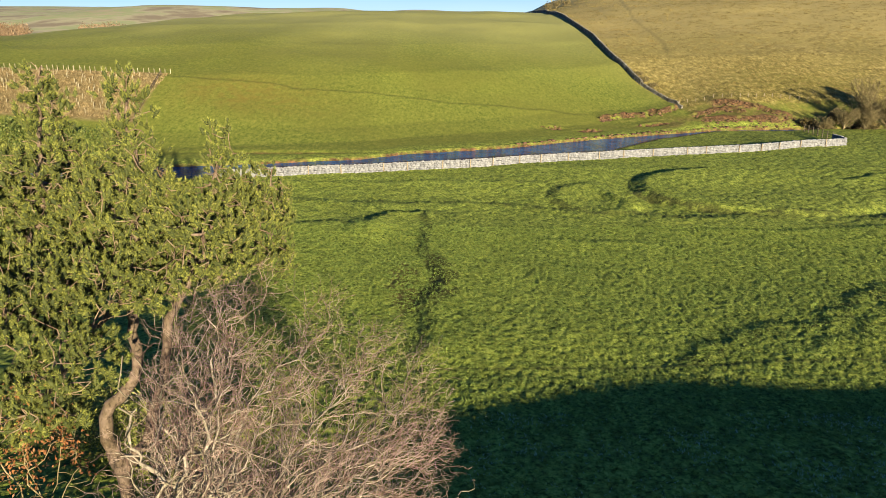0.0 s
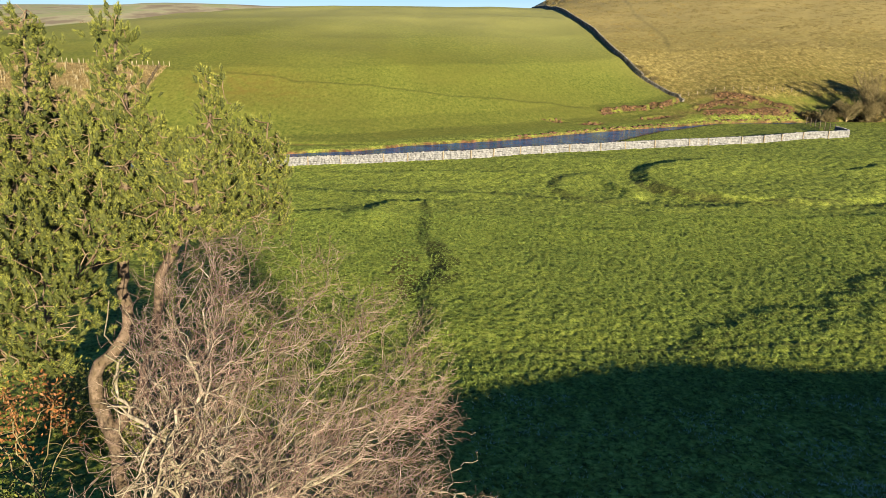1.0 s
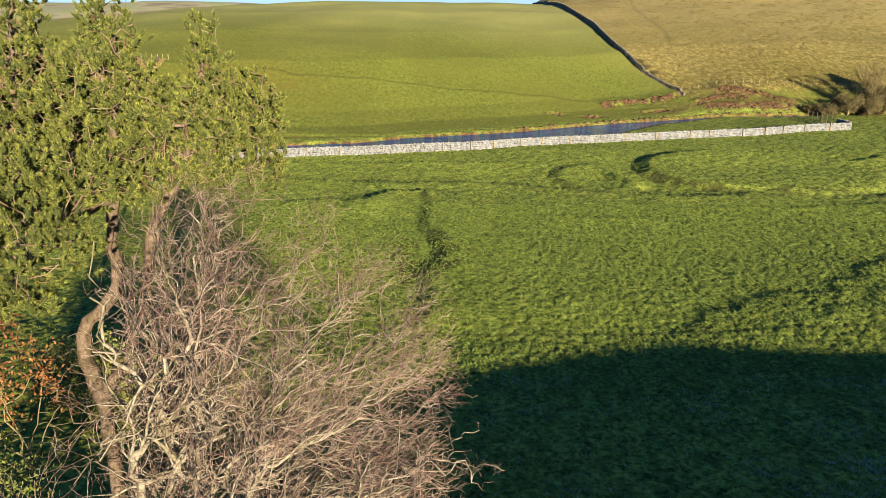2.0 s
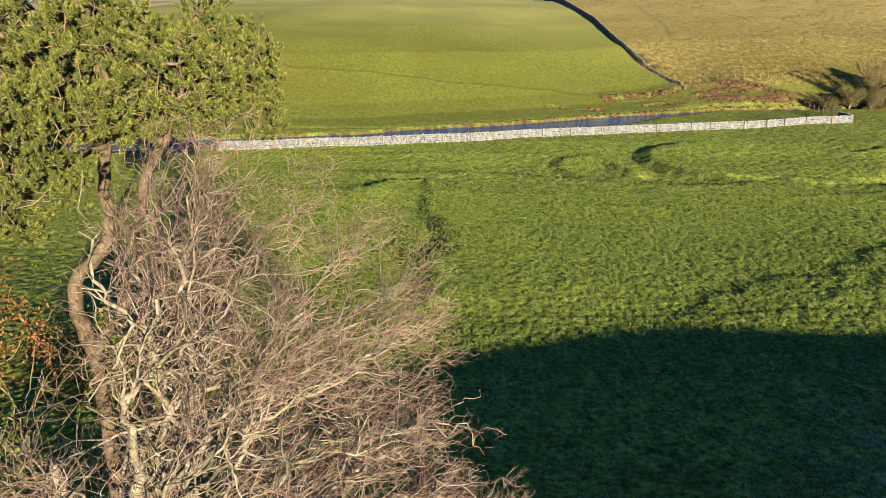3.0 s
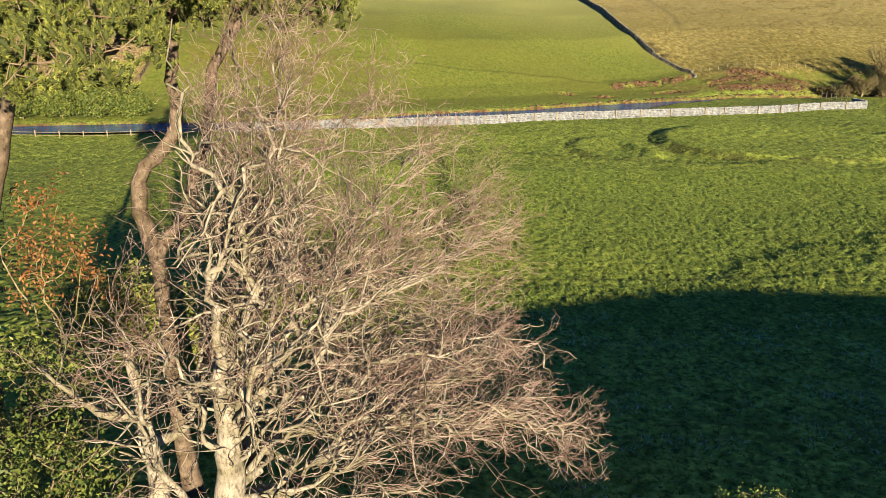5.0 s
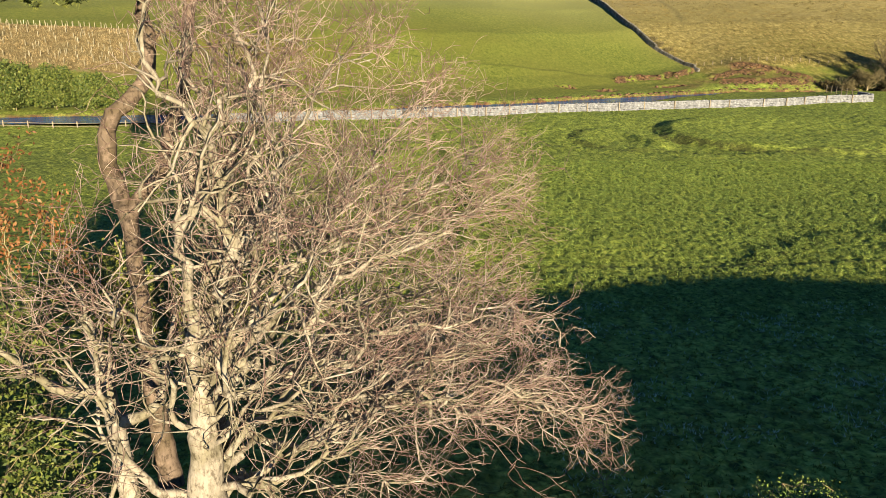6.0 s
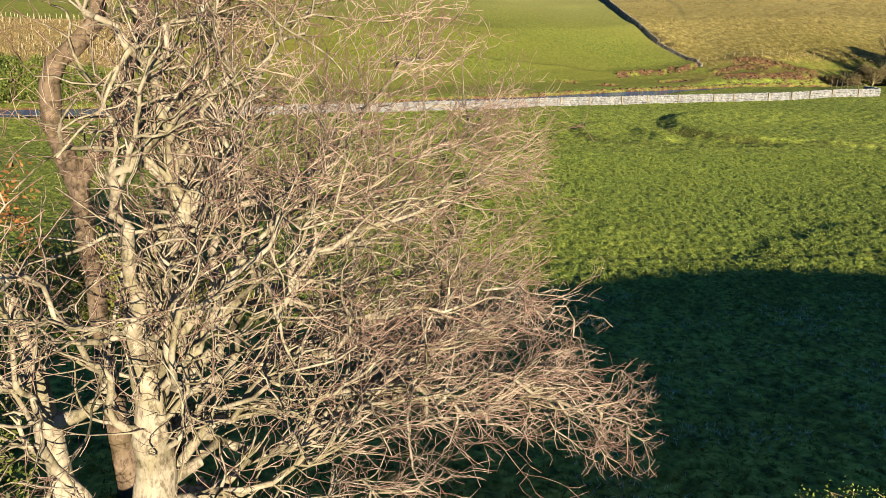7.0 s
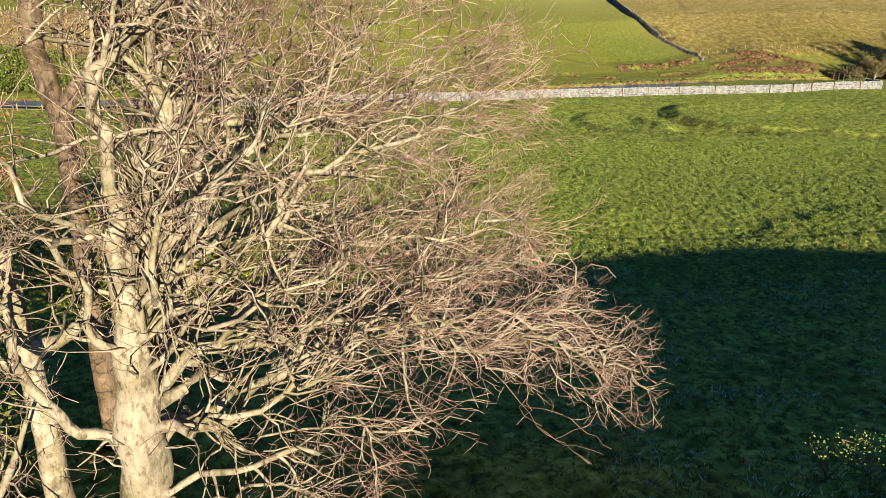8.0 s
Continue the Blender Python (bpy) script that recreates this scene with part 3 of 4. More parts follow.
def tubes(P, par, rad, sides):
    """Tapered tubes along every link of the branching."""
    idx = np.where(par >= 0)[0]
    a, b = P[par[idx]], P[idx]
    d = b - a
    d /= np.linalg.norm(d, axis=1)[:, None] + 1e-9
    dirs = np.zeros_like(P)
    dirs[idx] = d
    main = {}
    for i in idx:
        p = par[i]
        if p not in main or rad[i] > rad[main[p]]:
            main[p] = i
    is_main = np.array([main[par[i]] == i for i in idx], dtype=bool)
    pd = dirs[par[idx]]
    root = np.linalg.norm(pd, axis=1) < 0.5
    sd = np.where((is_main & ~root)[:, None], pd, d)
    r0 = np.where(is_main, np.minimum(rad[par[idx]], rad[idx] * 1.35), np.minimum(rad[idx] * 1.25, rad[par[idx]]))
    r1 = rad[idx]
    ref = np.array([0.31, 0.86, 0.40])
    def frame_of(v):
        u = np.cross(v, ref)
        u /= np.linalg.norm(u, axis=1)[:, None] + 1e-9
        return u, np.cross(v, u)
    ang = np.arange(sides) * 2 * np.pi / sides
    def ring(c, v, r):
        u, w = frame_of(v)
        return c[:, None, :] + r[:, None, None] * (np.cos(ang)[None, :, None] * u[:, None, :] + np.sin(ang)[None, :, None] * w[:, None, :])
    V = np.concatenate([ring(a, sd, r0), ring(b, d, r1)], 1)
    m = len(idx)
    base = np.arange(m)[:, None] * 2 * sides
    k = np.arange(sides)
    k2 = (k + 1) % sides
    F = np.stack([base + k, base + k2, base + sides + k2, base + sides + k], -1).reshape(-1, 4)
    thin = np.repeat(np.stack([r0, r1], 1), sides, 1).ravel()
    return V.reshape(-1, 3), F, thin


def limb_nodes(limbs, gap, wob=0.13):
    """Nodes along hand-laid limbs. Each limb: (index of parent limb or None, start share, points)."""
    nodes, par, spans = [], [], []
    for parent, share, pts in limbs:
        pts = np.array(pts, dtype=float)
        if parent is None:
            last, start = -1, pts[0]
        else:
            s = spans[parent]
            last = s[int(share * (len(s) - 1))]
            start = nodes[last]
            pts = np.vstack([start, pts])
        # smooth line through the points
        t = np.concatenate([[0], np.cumsum(np.linalg.norm(np.diff(pts, axis=0), axis=1))])
        m = max(2, int(t[-1] / gap))
        tt = np.linspace(0, t[-1], m + 1)
        line = np.stack([np.interp(tt, t, pts[:, k]) for k in range(3)], -1)
        for _ in range(2):
            line[1:-1] = (line[:-2] + 2 * line[1:-1] + line[2:]) / 4
        env = np.minimum(1, np.minimum(tt, t[-1] - tt + 0.3) / 0.8)[:, None] * wob * (0.3 if parent is None else 1.0)
        line = line + env * np.stack([fbm(tt / 0.55 + 7.7 * k + 31 * len(spans), tt * 0 + 3.3 * k, 2, 50) for k in range(3)], -1)
        span = [] if parent is None else [last]
        for k, p in enumerate(line):
            if parent is not None and k == 0:
                continue
            nodes.append(p)
            par.append(last)
            last = len(nodes) - 1
            span.append(last)
        spans.append(span)
    return nodes, par, spans


def unit(x, y, z):
    n = math.sqrt(x * x + y * y + z * z) + 1e-9
    return x / n, y / n, z / n


def ramify(P, par, rad, spans, inside, heart, rnd, levels, tip, out=0.55, core=0.0, start=0.12):
    """Adds side branches, level by level. Each level: (gap between shoots, length low, high, radius share, radius cap, kink, seg, angle, lift)."""
    hx, hy, hz = heart
    lines = [list(sp) for sp in spans]
    for depth, (gap, low, high, share, cap, kink, seg, angle, lift) in enumerate(levels):
        fresh = []
        for line in lines:
            if len(line) < 2:
                continue
            run, nxt = 0.0, gap * rnd.uniform(0.2, 0.9)
            total = sum(math.dist(P[a], P[b]) for a, b in zip(line[:-1], line[1:]))
            if depth == 0:
                nxt = total * (0.72 if line is lines[0] else start)
            for a, b in zip(line[:-1], line[1:]):
                run += math.dist(P[a], P[b])
                while run > nxt:
                    nxt += gap * rnd.uniform(0.6, 1.4)
                    x, y, z = P[b]
                    d = unit(x - P[a][0], y - P[a][1], z - P[a][2])
                    o = unit(x - hx, y - hy, z - hz)
                    if depth > 1 and rnd.random() > 0.2 + math.dist((x, y, z), heart) / max(core, 1e-6):
                        continue
                    v = unit(d[0] * math.cos(angle) + rnd.gauss(0, 1) * math.sin(angle) * 0.75 + out * o[0],
                             d[1] * math.cos(angle) + rnd.gauss(0, 1) * math.sin(angle) * 0.75 + out * o[1],
                             d[2] * math.cos(angle) + rnd.gauss(0, 1) * math.sin(angle) * 0.75 + out * o[2] + lift)
                    L = rnd.uniform(low, high) * (1 - 0.45 * run / total)
                    r = min(cap, rad[b] * share) * rnd.uniform(0.75, 1.1)
                    r = max(r, tip)
                    m = max(2, int(L / seg))
                    last, line2 = b, [b]
                    for k in range(m):
                        v = unit(v[0] + rnd.gauss(0, kink) + 0.05 * o[0], v[1] + rnd.gauss(0, kink) + 0.05 * o[1], v[2] + rnd.gauss(0, kink) + 0.12 * lift)
                        x, y, z = x + v[0] * seg, y + v[1] * seg, z + v[2] * seg
                        if not inside(x, y, z, 0.12 * depth):
                            break
                        P.append((x, y, z))
                        par.append(last)
                        rad.append(max(tip * 0.7, r * (1 - 0.62 * (k + 1) / m)))
                        last = len(P) - 1
                        line2.append(last)
                    if len(line2) > 1:
                        fresh.append(line2)
        lines = fresh if depth else fresh + lines
    return P, par, rad


def build_bare_tree(name, label, limbs, balls, mat, seed, levels, heart, thick, tip=0.005, gap=0.22, taper=0.2, wob=0.16, clear=None, top=0.62, out=0.55, core=0.0, ragged=0.0, start=0.12):
    rnd = random.Random(seed)
    nodes, par, spans = limb_nodes(limbs, gap, wob)
    P, rad = [tuple(p) for p in nodes], [0.0] * len(nodes)
    for span, r in zip(spans, thick):
        k = len(span)
        for q, i in enumerate(span):
            u = q / (k - 1)
            if span is spans[0]:
                rad[i] = r * (1.12 - 0.12 * min(1, u * 3) - top * u ** 2.2)
            elif q:
                rad[i] = max(rad[i], r * (1 + (taper - 1) * u) * (1 + 0.7 * math.exp(-q * gap / 0.35)))
    def inside(x, y, z, extra):
        extra += ragged * noise.noise((x * 0.75, y * 0.75, z * 0.75))
        if clear and z < clear[0] and x > clear[1] and y < clear[2]:
            return False
        for cx, cy, cz, rx, ry, rz in balls:
            if ((x - cx) / (rx + extra)) ** 2 + ((y - cy) / (ry + extra)) ** 2 + ((z - cz) / (rz + extra)) ** 2 < 1:
                return True
        return False
    P, par, rad = ramify(P, par, rad, spans, inside, heart, rnd, levels, tip, out, core, start)
    P, par, rad = np.array(P), np.array(par), np.array(rad)
    root = new(name)
    tagged(root, label, "tree" if "bush" not in name else "bush")
    def piece(sel, sides, title, lab, kind=""):
        if len(sel) == 0:
            return None
        use = np.zeros(len(P), bool)
        use[sel] = True
        V, F, r = tubes(P, np.where(use, par, -1), rad, sides)
        thin = 1 - np.clip((r - tip * 1.1) / (tip * 0.7), 0, 1)
        ob = mesh_object(title, V, F, mat, root, lab, True, [("thin", thin)])
        if kind:
            ob["kind"] = kind
        return ob
    owner = np.full(len(P), -1)
    for k, span in enumerate(spans):
        for i in span[1 if k else 0:]:
            owner[i] = k
    for k in range(len(spans)):
        piece(np.where((owner == k) & (par >= 0))[0], 14 if k == 0 else 10, "trunk" if k == 0 else "limb", "")
    rest = (owner < 0) & (par >= 0)
    piece(np.where(rest & (rad >= 0.022))[0], 4, "branchwork", "", "stuff")
    piece(np.where(rest & (rad < 0.022))[0], 3, "crown", "fine reddish-brown bare twigs", "stuff")
    return root


# ---------------- the large bare tree ----------------
def dome(rng, n, cx, cy, cz, rx, ry, rz, shell=0.45, low=-0.2):
    v = rng.normal(0, 1, (n * 3, 3))
    v /= np.linalg.norm(v, axis=1)[:, None]
    v = v[v[:, 2] > low][:n]
    r = (shell + (1 - shell) * rng.uniform(0, 1, len(v))) ** 0.7
    return np.stack([cx + v[:, 0] * rx * r, cy + v[:, 1] * ry * r, cz + v[:, 2] * rz * r], -1)


TREE_LIMBS = [
    (None, 0, [(-5.85, 13.0, 1.8), (-6.05, 12.95, 3.5), (-6.05, 12.85, 4.8), (-6.0, 12.9, 6.0), (-6.1, 12.95, 7.4)]),
    (0, 1.0, [(-6.2, 13.0, 8.2), (-6.0, 13.1, 9.6), (-5.8, 13.1, 10.7), (-6.1, 13.0, 12.3), (-6.3, 13.2, 13.9)]),
    (0, 0.86, [(-5.7, 13.3, 8.2), (-5.75, 13.2, 9.6), (-5.2, 13.4, 11.5), (-5.0, 14.2, 12.6), (-5.2, 15.0, 14.0)]),
    (0, 0.5, [(-6.7, 12.6, 5.2), (-7.2, 12.2, 6.6), (-7.0, 12.0, 8.2), (-7.2, 11.6, 9.6)]),
]
# where the long outer limbs end, and how far up the trunk each one leaves it
REACH = [((-5.9, 16.4, 14.0), 1.0), ((-4.6, 17.2, 13.6), 0.95), ((-3.2, 18.6, 12.1), 0.9), ((-2.0, 19.9, 10.8), 0.95), ((-0.9, 20.3, 9.7), 0.85),
         ((-0.3, 20.6, 8.0), 0.8), ((-0.3, 21.2, 6.3), 0.75), ((1.2, 21.9, 5.1), 0.7), ((1.7, 19.4, 5.0), 0.65), ((1.6, 17.4, 4.7), 0.6),
         ((0.2, 16.8, 6.6), 0.7), ((-0.6, 18.2, 8.8), 0.85), ((-1.3, 16.2, 10.0), 0.9), ((-2.9, 15.7, 12.3), 1.0), ((-3.8, 14.7, 12.6), 0.92),
         ((-2.9, 11.8, 10.5), 0.8), ((-4.4, 11.7, 9.6), 0.75), ((-2.6, 13.3, 7.4), 0.7), ((-4.5, 19.6, 9.0), 0.85), ((-6.5, 18.2, 11.0), 0.9),
         ((-5.6, 9.8, 10.4), 0.75), ((-1.2, 14.6, 5.4), 0.6), ((-2.8, 13.8, 4.8), 0.5),
         ((2.25, 17.3, 3.95), 0.6), ((-1.5, 15.7, 3.6), 0.46), ((-2.8, 15.3, 3.2), 0.4), ((-3.9, 14.9, 3.0), 0.36), ((-2.0, 18.4, 5.2), 0.6), ((-1.0, 20.4, 4.6), 0.65), ((-4.0, 15.6, 6.2), 0.65), ((-3.0, 20.4, 7.0), 0.75)]
TREE_THICK = [0.38, 0.10, 0.10, 0.09]
bend = random.Random(21)
for (ex, ey, ez), share in REACH:
    sx, sy, sz = -6.0, 12.95, 2.0 + 5.4 * share
    far_off = math.dist((ex, ey, ez), (sx, sy, sz))
    def on_way(h, v, rise):
        return (sx + (ex - sx) * h + bend.gauss(0, 0.35), sy + (ey - sy) * h + bend.gauss(0, 0.35), sz + (ez - sz) * v + rise * far_off + bend.gauss(0, 0.28))
    TREE_LIMBS.append((0, share, [on_way(0.14, 0.22, 0.04), on_way(0.38, 0.5, 0.08), on_way(0.7, 0.8, 0.06), (ex, ey, ez)]))
    TREE_THICK.append(0.03 + 0.005 * far_off)
# drooping shoots under the longest low limb
LOW_LIMB = 4 + [end for end, _ in REACH].index((2.25, 17.3, 3.95))
for share, way in ((0.86, [(1.9, 17.3, 3.5), (2.0, 17.25, 2.9), (1.9, 17.3, 2.5)]), (0.72, [(1.35, 17.25, 3.5), (1.5, 17.2, 2.8), (1.35, 17.25, 2.3)]),
                   (0.6, [(0.6, 17.1, 3.5), (0.75, 17.0, 2.9), (0.5, 17.1, 2.4)]), (0.48, [(-0.3, 16.9, 3.8), (-0.2, 16.9, 3.2), (-0.5, 17.0, 2.7)])):
    TREE_LIMBS.append((LOW_LIMB, share, way))
    TREE_THICK.append(0.03)
CROWN = [(-3.9, 15.8, 8.2, 4.2, 6.4, 6.7), (-1.6, 19.2, 8.6, 2.1, 3.2, 3.8), (-0.4, 19.0, 4.7, 1.6, 3.1, 0.9), (0.6, 17.3, 4.1, 1.3, 1.0, 0.75), (1.0, 17.3, 3.3, 1.2, 0.5, 0.75), (-6.0, 11.2, 7.6, 1.9, 2.4, 4.0), (-1.8, 15.4, 5.2, 3.1, 2.8, 1.4),
         (-3.1, 15.2, 3.8, 1.9, 1.7, 1.2), (-5.6, 16.4, 13.1, 1.7, 1.6, 1.6), (-4.2, 17.3, 12.6, 1.9, 1.8, 1.7), (-2.9, 18.6, 11.2, 1.5, 1.5, 1.4)]
build_bare_tree("bare_tree", "large leafless spreading tree with pale bark and reddish twigs", TREE_LIMBS, CROWN, MAT_BEECH, 3,
                [(0.42, 1.3, 3.4, 0.66, 0.046, 0.27, 0.19, 0.95, 0.06), (0.35, 0.7, 1.8, 0.66, 0.025, 0.29, 0.16, 0.9, 0.03),
                 (0.29, 0.35, 1.0, 0.66, 0.015, 0.3, 0.15, 0.85, 0.0), (0.46, 0.2, 0.55, 0.66, 0.0088, 0.3, 0.14, 0.8, 0.0)],
                (-5.9, 13.0, 5.5), TREE_THICK, tip=0.0062, taper=0.1, wob=0.28, clear=(4.2, -2.2, 16.3), out=0.42, core=8.5, ragged=0.7, start=0.26)

# second pale stem beside it
TREE2 = [(None, 0, [(-7.6, 13.5, 1.8), (-7.65, 13.5, 4.5), (-7.75, 13.5, 6.4), (-7.9, 13.4, 8.0)]),
         (0, 0.8, [(-8.3, 13.0, 6.8), (-9.0, 12.4, 8.2)]), (0, 0.7, [(-7.0, 13.6, 6.2), (-6.6, 13.9, 8.2)]),
         (0, 0.1, [(-8.3, 12.8, 3.6), (-7.5, 13.0, 5.4)])]
build_bare_tree("bare_tree", "slim leafless tree with a straight pale stem", TREE2, [(-8.0, 13.1, 6.2, 2.4, 2.6, 3.2)], MAT_BEECH, 5,
                [(0.3, 1.0, 2.2, 0.4, 0.035, 0.28, 0.15, 0.9, 0.1), (0.24, 0.5, 1.1, 0.55, 0.016, 0.28, 0.12, 0.8, 0.05),
                 (0.2, 0.25, 0.7, 0.6, 0.008, 0.25, 0.1, 0.7, 0.0)], (-7.8, 13.5, 5.0), [0.2, 0.1, 0.09, 0.13], wob=0.05)

# ---------------- the pine ----------------
def tuft_template(rng, n=76):
    """A shoot's brush of needles standing out all round, along z."""
    V, F = [], []
    for k in range(n):
        a, u = rng.uniform(0, 2 * math.pi), rng.uniform(0, 1)
        e = 1.7 - 1.55 * u + rng.uniform(-0.25, 0.25)
        d = np.array([math.cos(a) * math.sin(e), math.sin(a) * math.sin(e), math.cos(e)])
        s = np.cross(d, rng.normal(0, 1, 3))
        s /= np.linalg.norm(s)
        L, w = rng.uniform(0.075, 0.115), 0.0066
        o = np.array([0, 0, -0.10 + 0.15 * u])
        V += [o - s * w, o + s * w, o + d * L]
        F.append((3 * k, 3 * k + 1, 3 * k + 2))
    return np.array(V), np.array(F)


def heart_template(rng):
    """A dark core for the shade round the shoot inside a brush: a small ragged spindle."""
    ring, rows = 5, [(-0.12, 0.014), (-0.02, 0.048), (0.06, 0.01)]
    V, F = [], []
    for z, r in rows:
        for k in range(ring):
            a, q = 2 * math.pi * k / ring, r * rng.uniform(0.5, 1.4)
            V.append((q * math.cos(a), q * math.sin(a), z + rng.uniform(-0.02, 0.02)))
    for b, k in product(range(len(rows) - 1), range(ring)):
        p, q = b * ring + k, b * ring + (k + 1) % ring
        F += [(p, q, q + ring), (p, q + ring, p + ring)]
    return np.array(V), np.array(F)


def tufts(points, dirs, sizes, make, seed, variants=8):
    """Brushes set on the shoots, joined."""
    rng = np.random.default_rng(seed)
    VS, FS, off = [], [], 0
    temps = [make(rng) for _ in range(variants)]
    for p, d, size in zip(points, dirs, sizes):
        V, F = temps[rng.integers(variants)]
        M = np.array(Vector(d).to_track_quat("Z", "Y").to_matrix())
        VS.append(V @ M.T * size + p)
        FS.append(F + off)
        off += len(V)
    return np.vstack(VS), np.vstack(FS)


def build_pine(name, label, limbs, attract, seed, thick):
    rng = np.random.default_rng(seed)
    nodes, par, spans = limb_nodes(limbs, 0.35)
    nl = len(nodes)
    P, par = grow(nodes, par, attract, 0.26, 0.25, 3.5, rng, (0, 0, 0.06), wobble=0.3)
    rad = radii(par, 0.009, 2.3)
    for span, r in zip(spans, thick):
        rad[span] = np.maximum(rad[span], np.linspace(r, r * 0.1, len(span)))
    root = new(name)
    tagged(root, label, "tree")
    par, owner = np.asarray(par, dtype=int), np.full(len(P), -1)
    for k, span in enumerate(spans):
        for i in span[1 if k else 0:]:
            owner[i] = k
    for k in range(len(spans)):
        sel = (owner == k) & (par >= 0)
        V, F, r = tubes(P, np.where(sel, par, -1), rad, 10)
        mesh_object("trunk" if k == 0 else "limb", V, F, MAT_PINEBARK, root, "", True, [("thin", r * 0)])
    V, F, r = tubes(P, np.where((owner < 0), par, -1), rad, 5)
    mesh_object("branchwork", V, F, MAT_PINEBARK, root, "", True, [("thin", np.clip(1 - r / 0.03, 0, 1))])["kind"] = "stuff"
    has_kid = np.zeros(len(P), bool)
    has_kid[par[par >= 0]] = True
    fine = np.where((owner < 0) & (par >= 0) & (~has_kid | ((rad < 0.02) & (rng.uniform(0, 1, len(P)) < 0.04))))[0]
    d = P[fine] - P[par[fine]]
    d = d / (np.linalg.norm(d, axis=1)[:, None] + 1e-9) + np.array([0, 0, 0.6])
    pts, ds = [], []
    for p, v in zip(P[fine], d):
        pts.append(p)
        ds.append(v + rng.normal(0, 0.25, 3))
        for _ in range(3):
            e = rng.normal(0, 0.13, 3)
            pts.append(p + e)
            ds.append(v * 0.6 + e * 3 + np.array([0, -0.1, 0.8]))
    sizes = rng.uniform(0.8, 1.3, len(pts))
    # dark cores added in the brushes to shade and darken the crown's inside
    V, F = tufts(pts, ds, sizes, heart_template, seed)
    mesh_object("inner_shade", V, F, MAT_SHADECORE, root, "dark cores standing in for the shade inside the needle tufts")["kind"] = "stuff"
    V, F = tufts(pts, ds, sizes, tuft_template, seed + 1)
    ob = mesh_object("crown", V, F, MAT_NEEDLE, root, "dense tufts of yellow-green needles")
    ob["kind"] = "stuff"
    return root


rp = np.random.default_rng(8)
def lobes(rng, spec):
    return np.vstack([dome(rng, int(3.0 * n), *c, *r, 0.35, -0.6) for n, c, r in spec])


PINE_LIMBS = [
    (None, 0, [(-8.4, 17.0, 1.6), (-8.6, 17.0, 5.0), (-8.6, 17.0, 8.8)]),
    (0, 1.0, [(-8.95, 16.9, 9.6), (-8.8, 16.9, 10.5), (-8.1, 17.0, 11.4), (-7.8, 17.1, 12.8), (-7.5, 17.3, 15.5), (-7.45, 17.4, 18.8)]),
    (0, 1.0, [(-7.9, 17.1, 9.7), (-7.55, 17.2, 10.8), (-7.3, 17.4, 12.2), (-6.6, 17.9, 14.0), (-5.85, 18.7, 16.8)]),
    (1, 0.52, [(-8.1, 15.6, 13.6), (-7.8, 14.0, 13.5), (-7.6, 12.4, 13.2)]),
    (1, 0.6, [(-9.0, 16.0, 14.0), (-9.0, 14.2, 14.2)]),
    (2, 0.6, [(-6.0, 16.8, 14.6), (-5.6, 16.2, 15.6)]),
    (2, 0.7, [(-5.4, 19.2, 14.8), (-5.1, 20.0, 15.8)]),
]
PA = lobes(rp, [
    (190, (-7.45, 17.4, 17.7), (0.6, 0.6, 1.6)), (420, (-7.5, 17.2, 16.1), (1.3, 1.5, 1.4)),
    (110, (-5.8, 18.7, 16.6), (0.5, 0.5, 1.3)), (320, (-5.7, 18.7, 15.2), (1.3, 1.5, 1.2)),
    (360, (-8.6, 17.3, 14.4), (1.9, 2.0, 1.1)), (320, (-6.4, 17.5, 14.7), (1.7, 1.8, 1.0)), (180, (-5.1, 18.5, 14.3), (1.1, 1.3, 0.8)),
    (200, (-5.7, 16.5, 15.2), (1.0, 1.1, 1.1)), (220, (-5.2, 19.8, 15.4), (1.0, 1.1, 1.2)), (150, (-6.7, 15.4, 14.6), (0.9, 1.2, 0.8)),
    (260, (-8.2, 15.2, 14.5), (1.4, 1.5, 0.9)), (240, (-7.6, 13.4, 13.7), (1.1, 1.2, 0.8)), (200, (-7.8, 12.3, 13.2), (1.1, 0.9, 0.65)), (200, (-8.9, 13.9, 14.3), (1.1, 1.2, 0.8)),
])
build_pine("pine_tree", "tall many-topped pine with yellow-green needle tufts", PINE_LIMBS, PA, 9, [0.32, 0.2, 0.16, 0.09, 0.08, 0.07, 0.07])
PINE_LIMBS_2 = [
    (None, 0, [(-15.0, 19.2, 1.2), (-13.9, 18.9, 8.0), (-12.3, 18.6, 12.4), (-10.5, 18.4, 15.4), (-10.0, 18.45, 19.0)]),
    (0, 0.6, [(-11.8, 18.0, 13.0), (-12.6, 18.0, 15.5)]),
    (0, 0.68, [(-10.6, 16.4, 13.8), (-10.3, 14.4, 14.0), (-9.8, 12.7, 13.4)]),
    (0, 0.7, [(-11.4, 16.4, 14.4), (-12.0, 14.8, 14.6)]),
]
